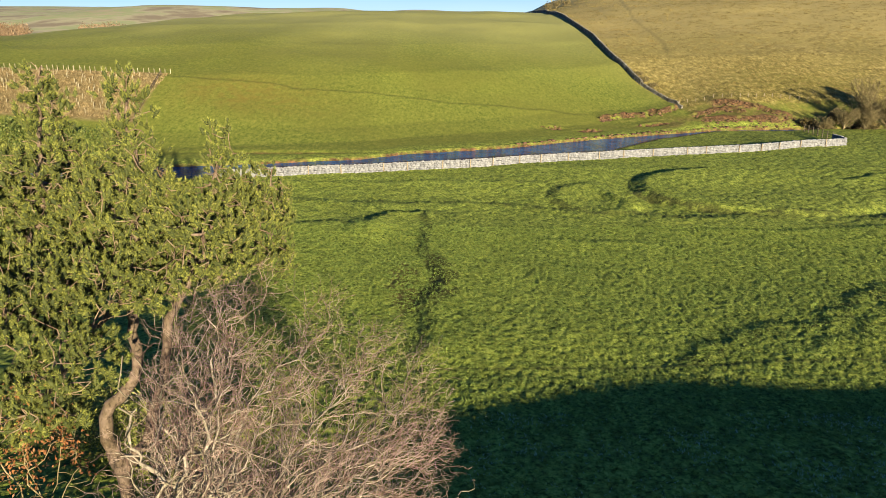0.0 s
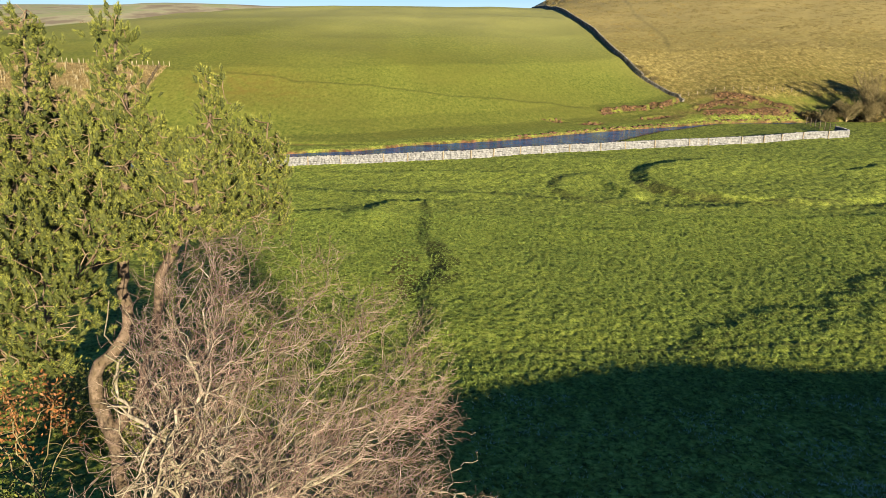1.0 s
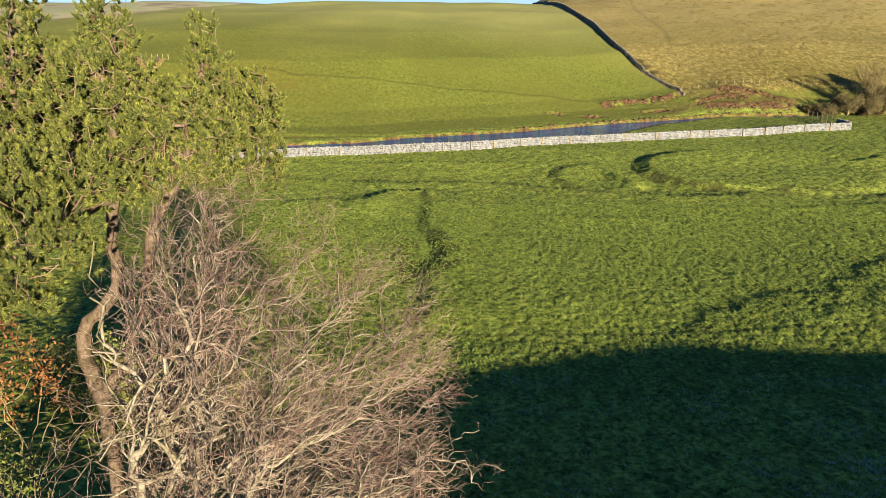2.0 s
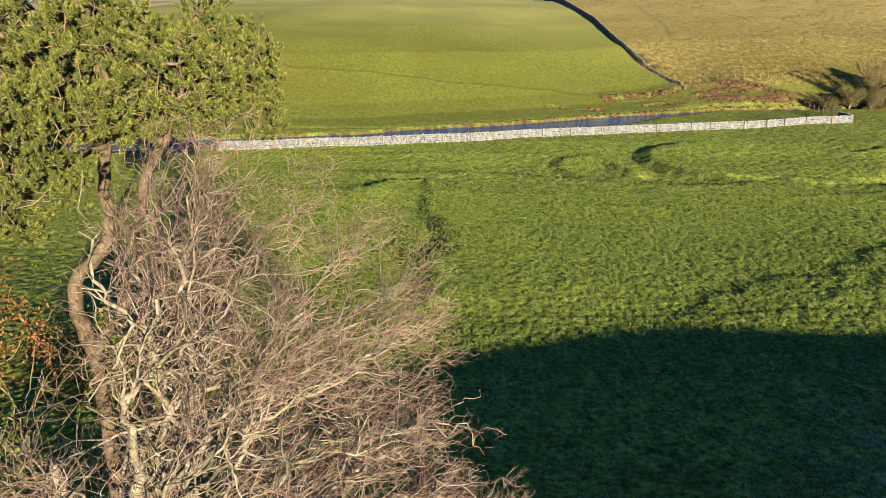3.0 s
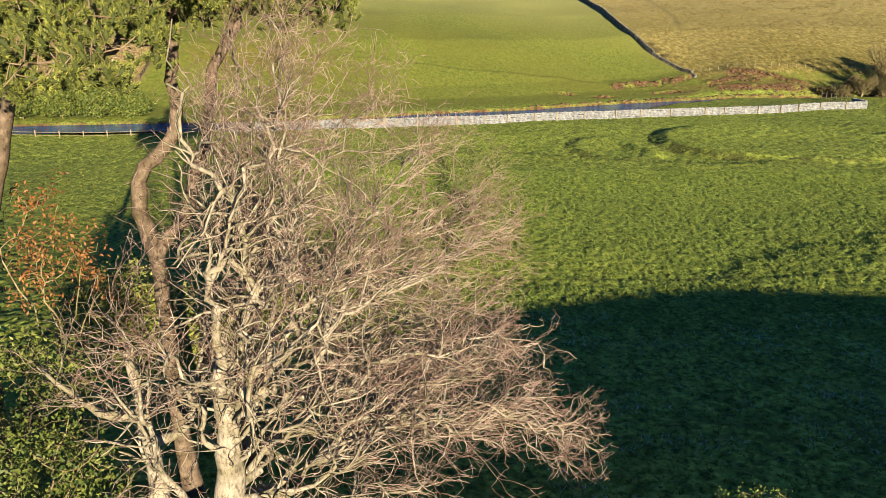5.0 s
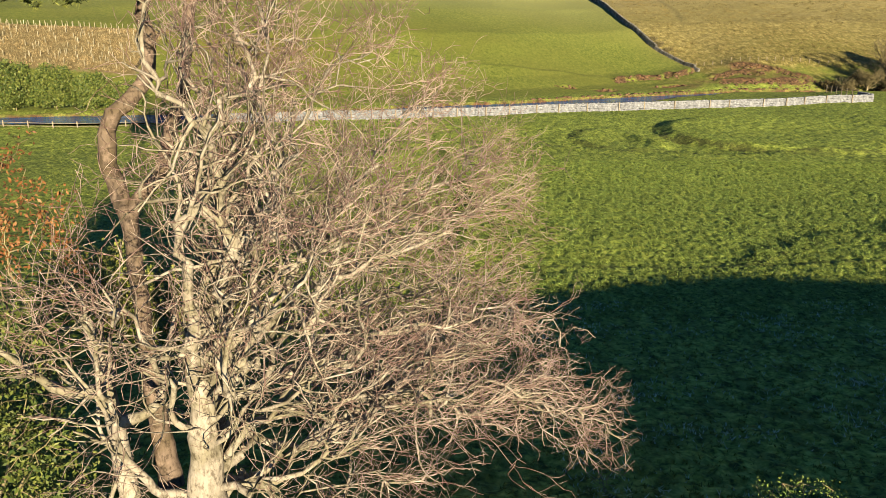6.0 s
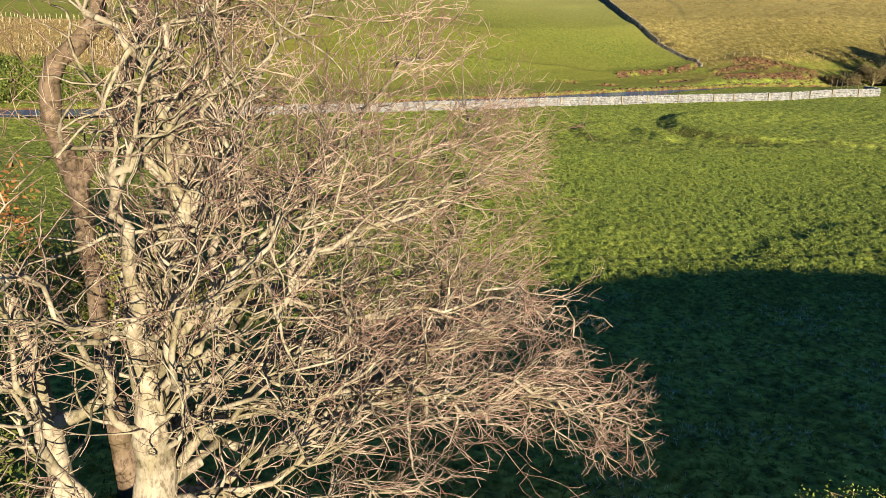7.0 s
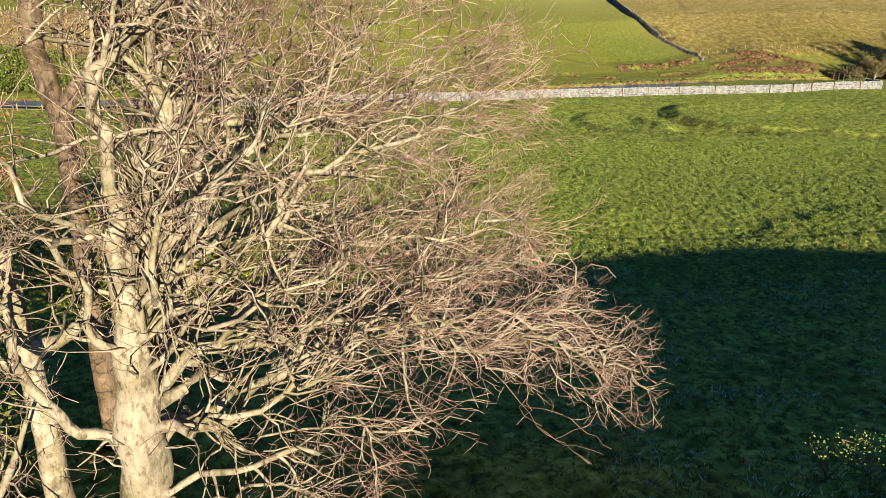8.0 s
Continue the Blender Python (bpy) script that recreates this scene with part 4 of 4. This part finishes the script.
PA2 = lobes(rp, [
    (190, (-10.0, 18.45, 17.9), (0.6, 0.6, 1.6)), (300, (-10.3, 18.8, 16.2), (1.4, 1.6, 1.4)), (260, (-10.8, 20.0, 15.2), (1.5, 1.4, 1.2)), (200, (-9.6, 18.2, 15.6), (1.1, 1.2, 1.1)),
    (260, (-12.8, 17.8, 14.2), (1.6, 1.8, 1.1)), (300, (-12.4, 18.2, 15.8), (1.5, 1.6, 1.6)), (300, (-11.2, 16.5, 14.6), (1.6, 1.5, 1.0)),
    (240, (-10.5, 14.3, 14.2), (1.2, 1.3, 0.8)), (200, (-9.8, 12.6, 13.4), (1.1, 1.0, 0.7)), (220, (-12.0, 14.6, 14.3), (1.3, 1.3, 0.9)), (160, (-11.2, 12.6, 13.6), (1.0, 1.0, 0.7)),
])
build_pine("pine_tree", "tall pine with yellow-green needle tufts beside another", PINE_LIMBS_2, PA2, 19, [0.3, 0.14, 0.09, 0.08])

# ---------------- grass tufts ----------------
def blades(x, y, z, rng, count, high, wide, mat, name, label, lean=0.5, spread=1.6):
    """Clumps of upright blades, each a narrow triangle."""
    n = len(x)
    o = np.repeat(np.stack([x, y, z], -1), count, 0)
    high, wide = np.repeat(high, count), np.repeat(wide, count)
    m = len(o)
    a = rng.uniform(0, 2 * np.pi, m)
    side = np.stack([np.cos(a), np.sin(a), 0 * a], -1)
    foot = o + rng.normal(0, 1, (m, 3)) * (wide * spread)[:, None] * np.array([1, 1, 0])
    tipv = foot + rng.normal(0, lean, (m, 3)) * high[:, None] * np.array([1, 1, 0]) + np.stack([0 * a, 0 * a, high * rng.uniform(0.6, 1.2, m)], -1)
    s = side * (wide * rng.uniform(0.6, 1.3, m))[:, None]
    V = np.stack([foot - s, foot + s, tipv], 1).reshape(-1, 3)
    F = np.arange(3 * m).reshape(-1, 3)
    ob = mesh_object(name, V, F, mat)
    return tagged(ob, label, "grass", kind="stuff")


MAT_BLADE = leaf_material("grass_blades", [(0.0, (0.0715, 0.103, 0.0136)), (0.5, (0.11, 0.148, 0.0204)), (1.0, (0.154, 0.191, 0.0374))], 0.75, 0.22)
MAT_STRAW = leaf_material("straw_blades", [(0.0, (0.085, 0.076, 0.026)), (0.5, (0.135, 0.12, 0.045)), (1.0, (0.19, 0.17, 0.075))], 0.7, 0.07)


def make_grass():
    r = np.random.default_rng(31)
    n = 45000
    y = 22 * (152 / 22) ** r.uniform(0, 1, n) - 12
    x = r.uniform(-0.5, 0.72, n) * (y + 10)
    ok = (y < np.interp(x, WALL_X, WALL_Y) - 0.7) & ((np.abs(y - 42.95 - 0.045 * x) > 0.16) | (x < -1))
    x, y = x[ok], y[ok]
    t = tuft_height(x, y)
    ok = t + r.normal(0, 0.15, len(t)) > 0.45
    x, y, t = x[ok], y[ok], t[ok]
    z = land(x, y) + 0.13 * t - 0.02
    far = np.clip((y - 20) / 100, 0, 1)
    blades(x, y, z, r, 4, 0.10 + 0.07 * far + 0 * x, 0.022 + 0.022 * far, MAT_BLADE, "grass", "short tufted green winter grass on the pasture", 0.65)


make_grass()


def make_tussocks():
    """One leafy tussock on every clump of the sunlit pasture."""
    r = np.random.default_rng(37)
    for size, seed, y0, y1, high, wide in ((0.40, 11, 34, 80, 0.13, 0.036), (0.62, 13, 80, 128, 0.085, 0.045)):
        i, j = np.meshgrid(np.arange(-40 / size, 95 / size), np.arange(y0 / size, y1 / size))
        i, j = np.floor(i.ravel()), np.floor(j.ravel())
        px, py, big = cell_point(i, j, seed)
        x, y = (i + px) * size, (j + py) * size
        ok = (x > -0.30 * y) & (x < 0.68 * y + 2) & (y < np.interp(x, WALL_X, WALL_Y) - 0.8) & (np.abs(y - 42.95 - 0.045 * x) > 0.2)
        x, y, big = x[ok], y[ok], big[ok]
        z = land(x, y) + 0.05
        k = 0.55 + 0.75 * big
        blades(x, y, z, r, 11, high * k, wide * k, MAT_TUSSOCK, "tussock_grass", "coarse leafy tussocks over the sunlit pasture", 1.0, 2.4)


MAT_TUSSOCK = leaf_material("tussock_blades", [(0.0, (0.055, 0.098, 0.017)), (0.5, (0.135, 0.21, 0.038)), (1.0, (0.195, 0.27, 0.062))], 0.7, 0.35, None, 0.8)
make_tussocks()


def make_far_grass():
    """Coarser tufts on the wedge by the river and over the green hill."""
    r = np.random.default_rng(33)
    n = 80000
    y = 100 * (205 / 100) ** r.uniform(0, 1, n)
    x = r.uniform(-0.64, 0.66, n) * (y + 5)
    yf, yn = np.interp(x, FAR_X, FAR_Y), np.interp(x, NEAR_X, NEAR_Y)
    wedge = (y > np.interp(x, WALL_X, WALL_Y) + 0.7) & (y < yn - 0.2)
    green = (y > yf + 1.2) & ((x < hill_wall_x(y) - 1.0) | (y < yf + 10))
    plot = (x < -57.5) & (y > 135) & (y < 161)
    scar = np.zeros(n, bool)
    for (cx, cy, lx, ly, turn, d) in SCARS:
        scar |= bumpy(x, y, cx, cy, lx, ly * 1.2, turn) > 0.35
    ok = (wedge | green) & ~plot & ~scar & (r.uniform(0, 1, n) > (y - 140) / 65)
    x, y = x[ok], y[ok]
    k = np.where(y < yn[ok], 1.6, np.clip(y / 130, 0.8, 2.6))
    blades(x, y, land(x, y) - 0.02, r, 3, 0.08 * k, 0.04 * k, MAT_HILLBLADE, "grass", "smooth green winter grass over the hill", 0.6)


MAT_HILLBLADE = leaf_material("hill_grass_blades", [(0.0, (0.06, 0.085, 0.012)), (0.5, (0.088, 0.118, 0.016)), (1.0, (0.125, 0.152, 0.026))], 0.7, 0.11, (1.0, 0.18, 0.3))
make_far_grass()


def make_straw():
    r = np.random.default_rng(32)
    y = 172 + 210 * r.uniform(0, 1, 16000) ** 1.3
    x = r.uniform(40, 230, 16000)
    ok = (x > hill_wall_x(y) + 1) & (x < 0.66 * y) & (vnoise(x / 3, y / 3, 71) > -0.5)
    ok &= np.abs(x - np.interp(y, TRACK_Y, TRACK_X)) > 1.1
    x, y = x[ok], y[ok]
    blades(x, y, land(x, y) - 0.02, r, 10, 0.36 * r.uniform(0.6, 1.3, len(x)), 0.07 + 0 * x, MAT_STRAW, "grass", "rough straw-coloured tussocks on the hillside", 0.7, 6.0)


make_straw()


# ---------------- posts, rails and small timber ----------------
def box_mesh(name, sx, sy, sz, chamfer, mat):
    """A timber piece standing on z = 0, with chamfered edges."""
    bm = bmesh.new()
    bmesh.ops.create_cube(bm, size=1.0)
    for v in bm.verts:
        v.co = Vector((v.co.x * sx, v.co.y * sy, (v.co.z + 0.5) * sz))
    bmesh.ops.bevel(bm, geom=bm.edges[:], offset=chamfer, segments=1, affect="EDGES")
    me = bpy.data.meshes.new(name)
    bm.to_mesh(me)
    bm.free()
    me.materials.append(mat)
    return me


def post_thing(name, label, group, height, thick, mat):
    root = new(name, box_mesh(name, thick, thick, height, thick * 0.15, mat))
    return tagged(root, label, "post", group)


def scatter(first, places, turn):
    for k, (x, y, dz) in enumerate(places):
        m = pose(x, y, ground_z(x, y) + dz, turn.uniform(-3, 3), turn.uniform(-3, 3), turn.uniform(0, 90))
        if k == 0:
            first.matrix_basis = m
        else:
            copy_thing(first, m)


def make_wall_posts():
    r = random.Random(5)
    out, x = [], -31.5
    while x < 74:
        out.append((x, float(np.interp(x, WALL_X, WALL_Y)) - 0.36, -0.1))
        x += r.choice((3.6, 4.4, 4.8, 5.4, 6.4))
    scatter(post_thing("fence_post", "weathered wooden post standing against the stone wall", "posts along the wall", 1.5, 0.16, MAT_POST), out, r)


make_wall_posts()


def make_hill_posts():
    r = random.Random(6)
    out = [(56 + 2.0 * k, 174.0 + 0.5 * math.sin(k * 0.7) - 0.02 * k, -0.1) for k in range(16)]
    scatter(post_thing("fence_post", "thin grey wooden post at the foot of the hill", "posts at the foot of the hill", 1.05, 0.12, MAT_POST), out, r)


make_hill_posts()


def make_tubes():
    r = random.Random(7)
    out = [(-58.8 - 1.15 * k, 160.2 + r.uniform(-0.2, 0.2), -0.05) for k in range(95)]
    while len(out) < 290:
        y = 138 + 22 * r.random()
        x = -60.5 - 55 * r.random()
        out.append((x, y, -0.05))
    scatter(post_thing("tree_guard", "pale upright tube guarding a young planted tree", "tree guards on the plot", 1.15, 0.10, MAT_TUBE), out, r)


make_tubes()


def make_rail_fence(points, label, rails, height, mat=MAT_POST):
    """Posts every span with rails between them."""
    root = new("timber_fence")
    x0, y0 = points[0]
    root.location = (x0, y0, ground_z(x0, y0))
    tagged(root, label, "fence")
    inv = root.location.copy()
    pm = box_mesh("post", 0.14, 0.14, height + 0.3, 0.02, mat)
    for x, y in points:
        p = new("post", pm)
        p.parent = root
        p.location = Vector((x, y, ground_z(x, y) - 0.2)) - inv
    for (xa, ya), (xb, yb) in zip(points[:-1], points[1:]):
        for k in range(rails):
            h = height * (k + 0.6) / rails
            a, b = Vector((xa, ya, ground_z(xa, ya) + h)), Vector((xb, yb, ground_z(xb, yb) + h))
            L = (b - a).length
            p = new("rail", box_mesh("rail", 0.05, 0.12, L, 0.01, mat))
            p.parent = root
            p.matrix_basis = Matrix.Translation(a - inv) @ (b - a).to_track_quat("Z", "X").to_matrix().to_4x4()
    return root


make_rail_fence([(75.4 + 0.15 * k, 140.2 + 2.2 * k) for k in range(7)], "dark weathered timber rail fence running down to the river", 4, 1.6, MAT_DARKWOOD)
make_rail_fence([(-33.6 - 3.2 * k, 105.2 - 0.36 * k) for k in range(22)], "low pale timber rail fence on the river bank", 2, 0.85)
make_rail_fence([(-58.3 - 0.1 * (y - 138), y) for y in range(138, 161, 3)], "thin dark rail fence beside the planted plot", 2, 1.1, MAT_DARKWOOD)

# ---------------- bushes and far trees ----------------
def leaf_cloud(centres, sizes, per, leaf, rng):
    """Small folded leaves around the given centres."""
    V, n = [], 0
    for c, s in zip(centres, sizes):
        p = np.array(c) + rng.normal(0, 1, (per, 3)) * s * 0.5
        d = rng.normal(0, 1, (per, 3)) + np.array([0.2, -0.6, 0.5])
        d /= np.linalg.norm(d, axis=1)[:, None]
        u = np.cross(d, rng.normal(0, 1, (per, 3)))
        u /= np.linalg.norm(u, axis=1)[:, None]
        w = np.cross(d, u)
        L = leaf * rng.uniform(0.6, 1.3, per)[:, None]
        V.append(np.stack([p - u * L, p + w * L * 0.45 + d * L * 0.12, p + u * L, p - w * L * 0.45 + d * L * 0.12], 1).reshape(-1, 3))
    V = np.vstack(V)
    return V, np.arange(len(V)).reshape(-1, 4)


def leafy_thing(name, label, category, x, y, radius, height, count, per, leaf, clump, mat, seed, z0=0.3, bark=None):
    """A stem with limbs and a crown of leaf clumps with gaps."""
    rng = np.random.default_rng(seed)
    g = ground_z(x, y)
    bark = bark or MAT_BUSHBARK
    limbs = [(None, 0, [(x, y, g - 0.2), (x + 0.1, y, g + height * 0.25), (x, y + 0.1, g + height * 0.5)])]
    for k in range(5):
        a = k * 1.256 + rng.uniform(-0.3, 0.3)
        limbs.append((0, rng.uniform(0.3, 1.0), [(x + math.cos(a) * radius * 0.4, y + math.sin(a) * radius * 0.4, g + height * 0.55),
                                                (x + math.cos(a) * radius * 0.75, y + math.sin(a) * radius * 0.75, g + height * rng.uniform(0.6, 0.9))]))
    att = dome(rng, count, x, y, g + height * 0.45 + z0 * 0.3, radius, radius, height * 0.52, 0.35, -0.75)
    nodes, par, spans = limb_nodes(limbs, 0.3)
    P, par = grow(nodes, par, att, max(0.25, radius * 0.09), max(0.3, radius * 0.1), radius * 1.2, rng, (0, 0, 0.05))
    rad = radii(par, 0.008, 2.2)
    root = new(name)
    tagged(root, label, category)
    V, F, r = tubes(P, par, rad, 5)
    mesh_object("trunk", V, F, bark, root, "", True, [("thin", np.clip(1 - r / 0.03, 0, 1))])
    ends = np.where((rad < 0.02) & (P[:, 2] > g + z0))[0]
    cs = P[ends] + rng.normal(0, clump * 0.3, (len(ends), 3))
    V, F = leaf_cloud(cs, clump * rng.uniform(0.5, 1.3, len(ends)), per, leaf, rng)
    mesh_object("crown", V, F, mat, root)["kind"] = "stuff"
    return root


leafy_thing("small_tree", "small tree still holding copper-orange dead leaves", "tree", -13.0, 20.4, 1.6, 7.4, 200, 10, 0.065, 0.3, MAT_COPPER, 41, 4.6, MAT_BUSHBARK)
leafy_thing("shrub", "dark evergreen shrub under the trees", "shrub", -10.6, 13.6, 2.2, 3.6, 500, 14, 0.06, 0.3, MAT_IVY, 42)
leafy_thing("shrub", "dark evergreen shrub under the trees", "shrub", -13.2, 17.2, 2.4, 4.6, 500, 14, 0.07, 0.32, MAT_IVY, 43)
for k, (bx, by, br, bh) in enumerate([(-15.0, 31.0, 2.2, 2.6), (-12.4, 29.2, 1.7, 2.1), (-17.6, 32.5, 2.3, 3.0), (-11.0, 32.5, 1.6, 1.8)]):
    leafy_thing("shrub", "sunlit yellow-green shrub on the bank below the pines", "shrub", bx, by, br, bh, 260, 14, 0.09, 0.36, MAT_NEEDLE, 30 + k, 0.2)
# leafy clumps added for sunlit grass, tall enough for their tips to catch sun
for k, (bx, by, br, bh) in enumerate([(5.75, 15.8, 0.75, 1.15), (5.0, 15.9, 0.5, 1.0), (11.8, 21.6, 0.9, 0.8), (13.2, 22.6, 0.8, 1.5)]):
    leafy_thing("shrub", "low leafy clump standing in for a sunlit grassy lump on the shaded slope", "shrub", bx, by, br, bh, 420, 18, 0.026, 0.16, MAT_TUSSOCK, 46 + k, 0.1)
for k, (bx, by, br, bh) in enumerate([(-74, 112.5, 4.0, 8.0), (-67, 113.5, 3.6, 7.6), (-61.5, 114.8, 3.2, 6.8), (-56.0, 116.0, 3.0, 5.6), (-51.5, 117.5, 2.4, 4.0)]):
    leafy_thing("bush", "dark green rounded bush beyond the river", "bush", bx, by, br, bh, 420, 20, 0.2, 0.65, MAT_IVY, 50 + k)


def bare_bush(name, label, x, y, radius, height, seed, mat, tip=0.02):
    rng = np.random.default_rng(seed)
    g = ground_z(x, y)
    limbs = [(None, 0, [(x, y, g - 0.2), (x + 0.05, y, g + height * 0.18), (x, y, g + height * 0.32)])]
    for k in range(13):
        a = k * 0.97 + rng.uniform(-0.3, 0.3)
        up = rng.uniform(0.45, 0.95)
        limbs.append((0, rng.uniform(0.2, 1.0), [(x + math.cos(a) * radius * 0.35, y + math.sin(a) * radius * 0.35, g + height * up * 0.6),
                                                (x + math.cos(a) * radius * 0.7, y + math.sin(a) * radius * 0.7, g + height * up)]))
    k = height / 8
    build_bare_tree(name, label, limbs, [(x, y, g + height * 0.5, radius, radius, height * 0.52)], mat, seed,
                    [(0.38 * k + 0.12, 1.2 * k, 2.6 * k, 0.6, 0.05, 0.28, 0.3, 0.9, 0.1), (0.38, 0.6 * k, 1.5 * k, 0.6, 0.03, 0.28, 0.28, 0.8, 0.1),
                     (0.24 + 0.25 * (height > 10), 0.4, 1.0, 0.7, 0.024, 0.25, 0.25, 0.8, 0.05)],
                    (x, y, g), [height * 0.03] + [height * 0.012] * 13, tip=tip, gap=0.4)


bare_bush("bare_tree", "leafless olive-brown tree on the river bank", 93.4, 160.0, 6.2, 13.0, 61, MAT_BUSHBARK, 0.036)
# out of view to the right, added for its shadow on the hill
leafy_thing("tree", "unseen dense evergreen tree added to shade the hillside", "tree", 102.5, 158.5, 4.2, 12.5, 320, 12, 0.26, 0.9, MAT_IVY, 66, 1.5)
for k, (bx, by, br, bh) in enumerate([(80.5, 161.0, 1.7, 1.6), (84.0, 160.0, 2.2, 2.6), (88.0, 162.0, 2.6, 3.2), (92.5, 158.5, 2.6, 3.0)]):
    leafy_thing("shrub", "dark low bramble thicket at the foot of the hill", "shrub", bx, by, br, bh, 160, 9, 0.2, 0.55, MAT_BRAMBLE, 56 + k, 0.1)
for k, (bx, by, br, bh) in enumerate([(82.5, 157.5, 2.2, 4.2), (86.0, 156.0, 3.2, 5.0), (90.5, 156, 3.4, 5.0), (96.0, 157, 3.8, 7.0)]):
    bare_bush("bush", "tangled olive-brown leafless bush on the river bank", bx, by, br, bh, 70 + k, MAT_BUSHBARK, 0.03)
for k, (bx, by, br, bh) in enumerate([(50.5, 366, 2.6, 3.6), (54.5, 367, 3.0, 4.2), (59, 366, 2.4, 3.2)]):
    bare_bush("bush", "brown leafless bush on the crest of the hill", bx, by, br, bh, 90 + k, MAT_BUSHBARK, 0.035)
for k, (bx, by, br, bh) in enumerate([(51.2, 188.5, 1.3, 1.6), (50.2, 191.5, 1.4, 1.8), (52.6, 185, 1.2, 1.4)]):
    bare_bush("bush", "low dark brown bush beside the hill wall", bx, by, br, bh, 80 + k, MAT_BUSHBARK)


# ---------------- loose stones and earth clods on the river bank ----------------
MAT_CLOD = simple("brown_earth_clods", [(0.3, (0.033, 0.0218, 0.0136)), (0.55, (0.0825, 0.0514, 0.0306)), (0.75, (0.176, 0.121, 0.0816))], 0.9, 0.95, 5.0, 0.03)


def lumps(places, rng, low, high):
    """Uneven eight-cornered lumps, joined."""
    corner = np.array(list(product((-1, 1), (-1, 1), (-1, 1))), dtype=float)
    quads = np.array([(0, 1, 3, 2), (4, 6, 7, 5), (0, 4, 5, 1), (2, 3, 7, 6), (0, 2, 6, 4), (1, 5, 7, 3)])
    V, F = [], []
    for x, y in places:
        r = rng.uniform(low, high)
        a = rng.uniform(0, math.pi)
        q = corner * rng.uniform(0.45, 1.0, (8, 3)) * np.array([r, r * 0.8, r * 0.6])
        c, sn = math.cos(a), math.sin(a)
        V.append(np.stack([x + q[:, 0] * c - q[:, 1] * sn, y + q[:, 0] * sn + q[:, 1] * c, ground_z(x, y) + q[:, 2] + r * 0.2], -1))
        F.append(quads + 8 * (len(V) - 1))
    return np.vstack(V), np.vstack(F)


def make_clods():
    rng = np.random.default_rng(91)
    out = []
    for (cx, cy, lx, ly, turn, d) in SCARS:
        for _ in range(int(lx * 5)):
            u, v = rng.normal(0, 0.75, 2)
            c, sn = math.cos(radians(turn)), math.sin(radians(turn))
            out.append((cx + u * lx * c - v * ly * sn, cy + u * lx * sn + v * ly * c))
    for xs, ys, high in BREAKS:
        for _ in range(int((xs[-1] - xs[0]) * 5)):
            x = rng.uniform(xs[0], xs[-1])
            out.append((x, float(np.interp(x, xs, ys)) - abs(rng.normal(0.4, 0.7))))
    for _ in range(170):
        x = rng.uniform(14, 80)
        out.append((x, float(np.interp(x, FAR_X, FAR_Y)) + abs(rng.normal(0, 0.7))))
    V, F = lumps(out, rng, 0.10, 0.42)
    ob = mesh_object("rubble", V, F, MAT_CLOD)
    tagged(ob, "brown earth clods and stones on the eroded river bank", "rubble", kind="stuff")


make_clods()


# ---------------- distant woods ----------------
def make_far_wood():
    rng = np.random.default_rng(93)
    cs, sz = [], []
    for _ in range(420):
        y = rng.uniform(640, 900)
        x = y * rng.choice([rng.uniform(-0.64, -0.55), rng.uniform(-0.64, -0.55), rng.uniform(-0.48, -0.42), rng.uniform(0.14, 0.19)])
        g = ground_z(x, y)
        for _ in range(4):
            cs.append((x + rng.normal(0, 2), y + rng.normal(0, 2), g + rng.uniform(1, 8)))
            sz.append(4.0)
    V, F = leaf_cloud(cs, sz, 9, 1.0, rng)
    ob = mesh_object("far_wood", V, F, MAT_BUSHLEAF)
    tagged(ob, "distant brown leafless woods among pale fields", "wood", kind="stuff")


MAT_BUSHLEAF = leaf_material("brown_twigs_far", [(0.0, (0.077, 0.0544, 0.034)), (0.5, (0.132, 0.0998, 0.068)), (1.0, (0.187, 0.151, 0.116))])
make_far_wood()


def make_bracken():
    r = np.random.default_rng(35)
    x, y = r.uniform(-130, -59, 14000), r.uniform(137, 160, 14000)
    blades(x, y, land(x, y) - 0.02, r, 3, 0.4 + 0 * x, 0.09 + 0 * x, MAT_BRACKEN, "dead_bracken", "pale brown dead bracken on the planted plot", 0.6)


MAT_BRACKEN = leaf_material("dead_bracken_fronds", [(0.0, (0.075, 0.06, 0.028)), (0.5, (0.15, 0.125, 0.07)), (1.0, (0.24, 0.215, 0.14))], 0.8, 0.3)
make_bracken()


def make_frost():
    """Blades still white with frost, in drifts on the shaded slope."""
    r = np.random.default_rng(36)
    x, y = r.uniform(1, 26, 60000), r.uniform(15, 37, 60000)
    ok = 0.7 * fbm(x / 2.2, y / 1.8, 3, 83) + 0.75 * step(9, 18, x) * step(34, 26, y) + r.normal(0, 0.6, 60000) > 1.12
    x, y = x[ok], y[ok]
    blades(x, y, land(x, y) + 0.12 * tuft_height(x, y), r, 2, 0.12 + 0 * x, 0.016 + 0 * x, MAT_FROST, "frosted_grass", "frosted pale grass on the shaded slope", 0.6)


MAT_FROST = leaf_material("frosted_blades", [(0.0, (0.28, 0.38, 0.30)), (1.0, (0.56, 0.68, 0.56))], 0.5, 0.6)
make_frost()
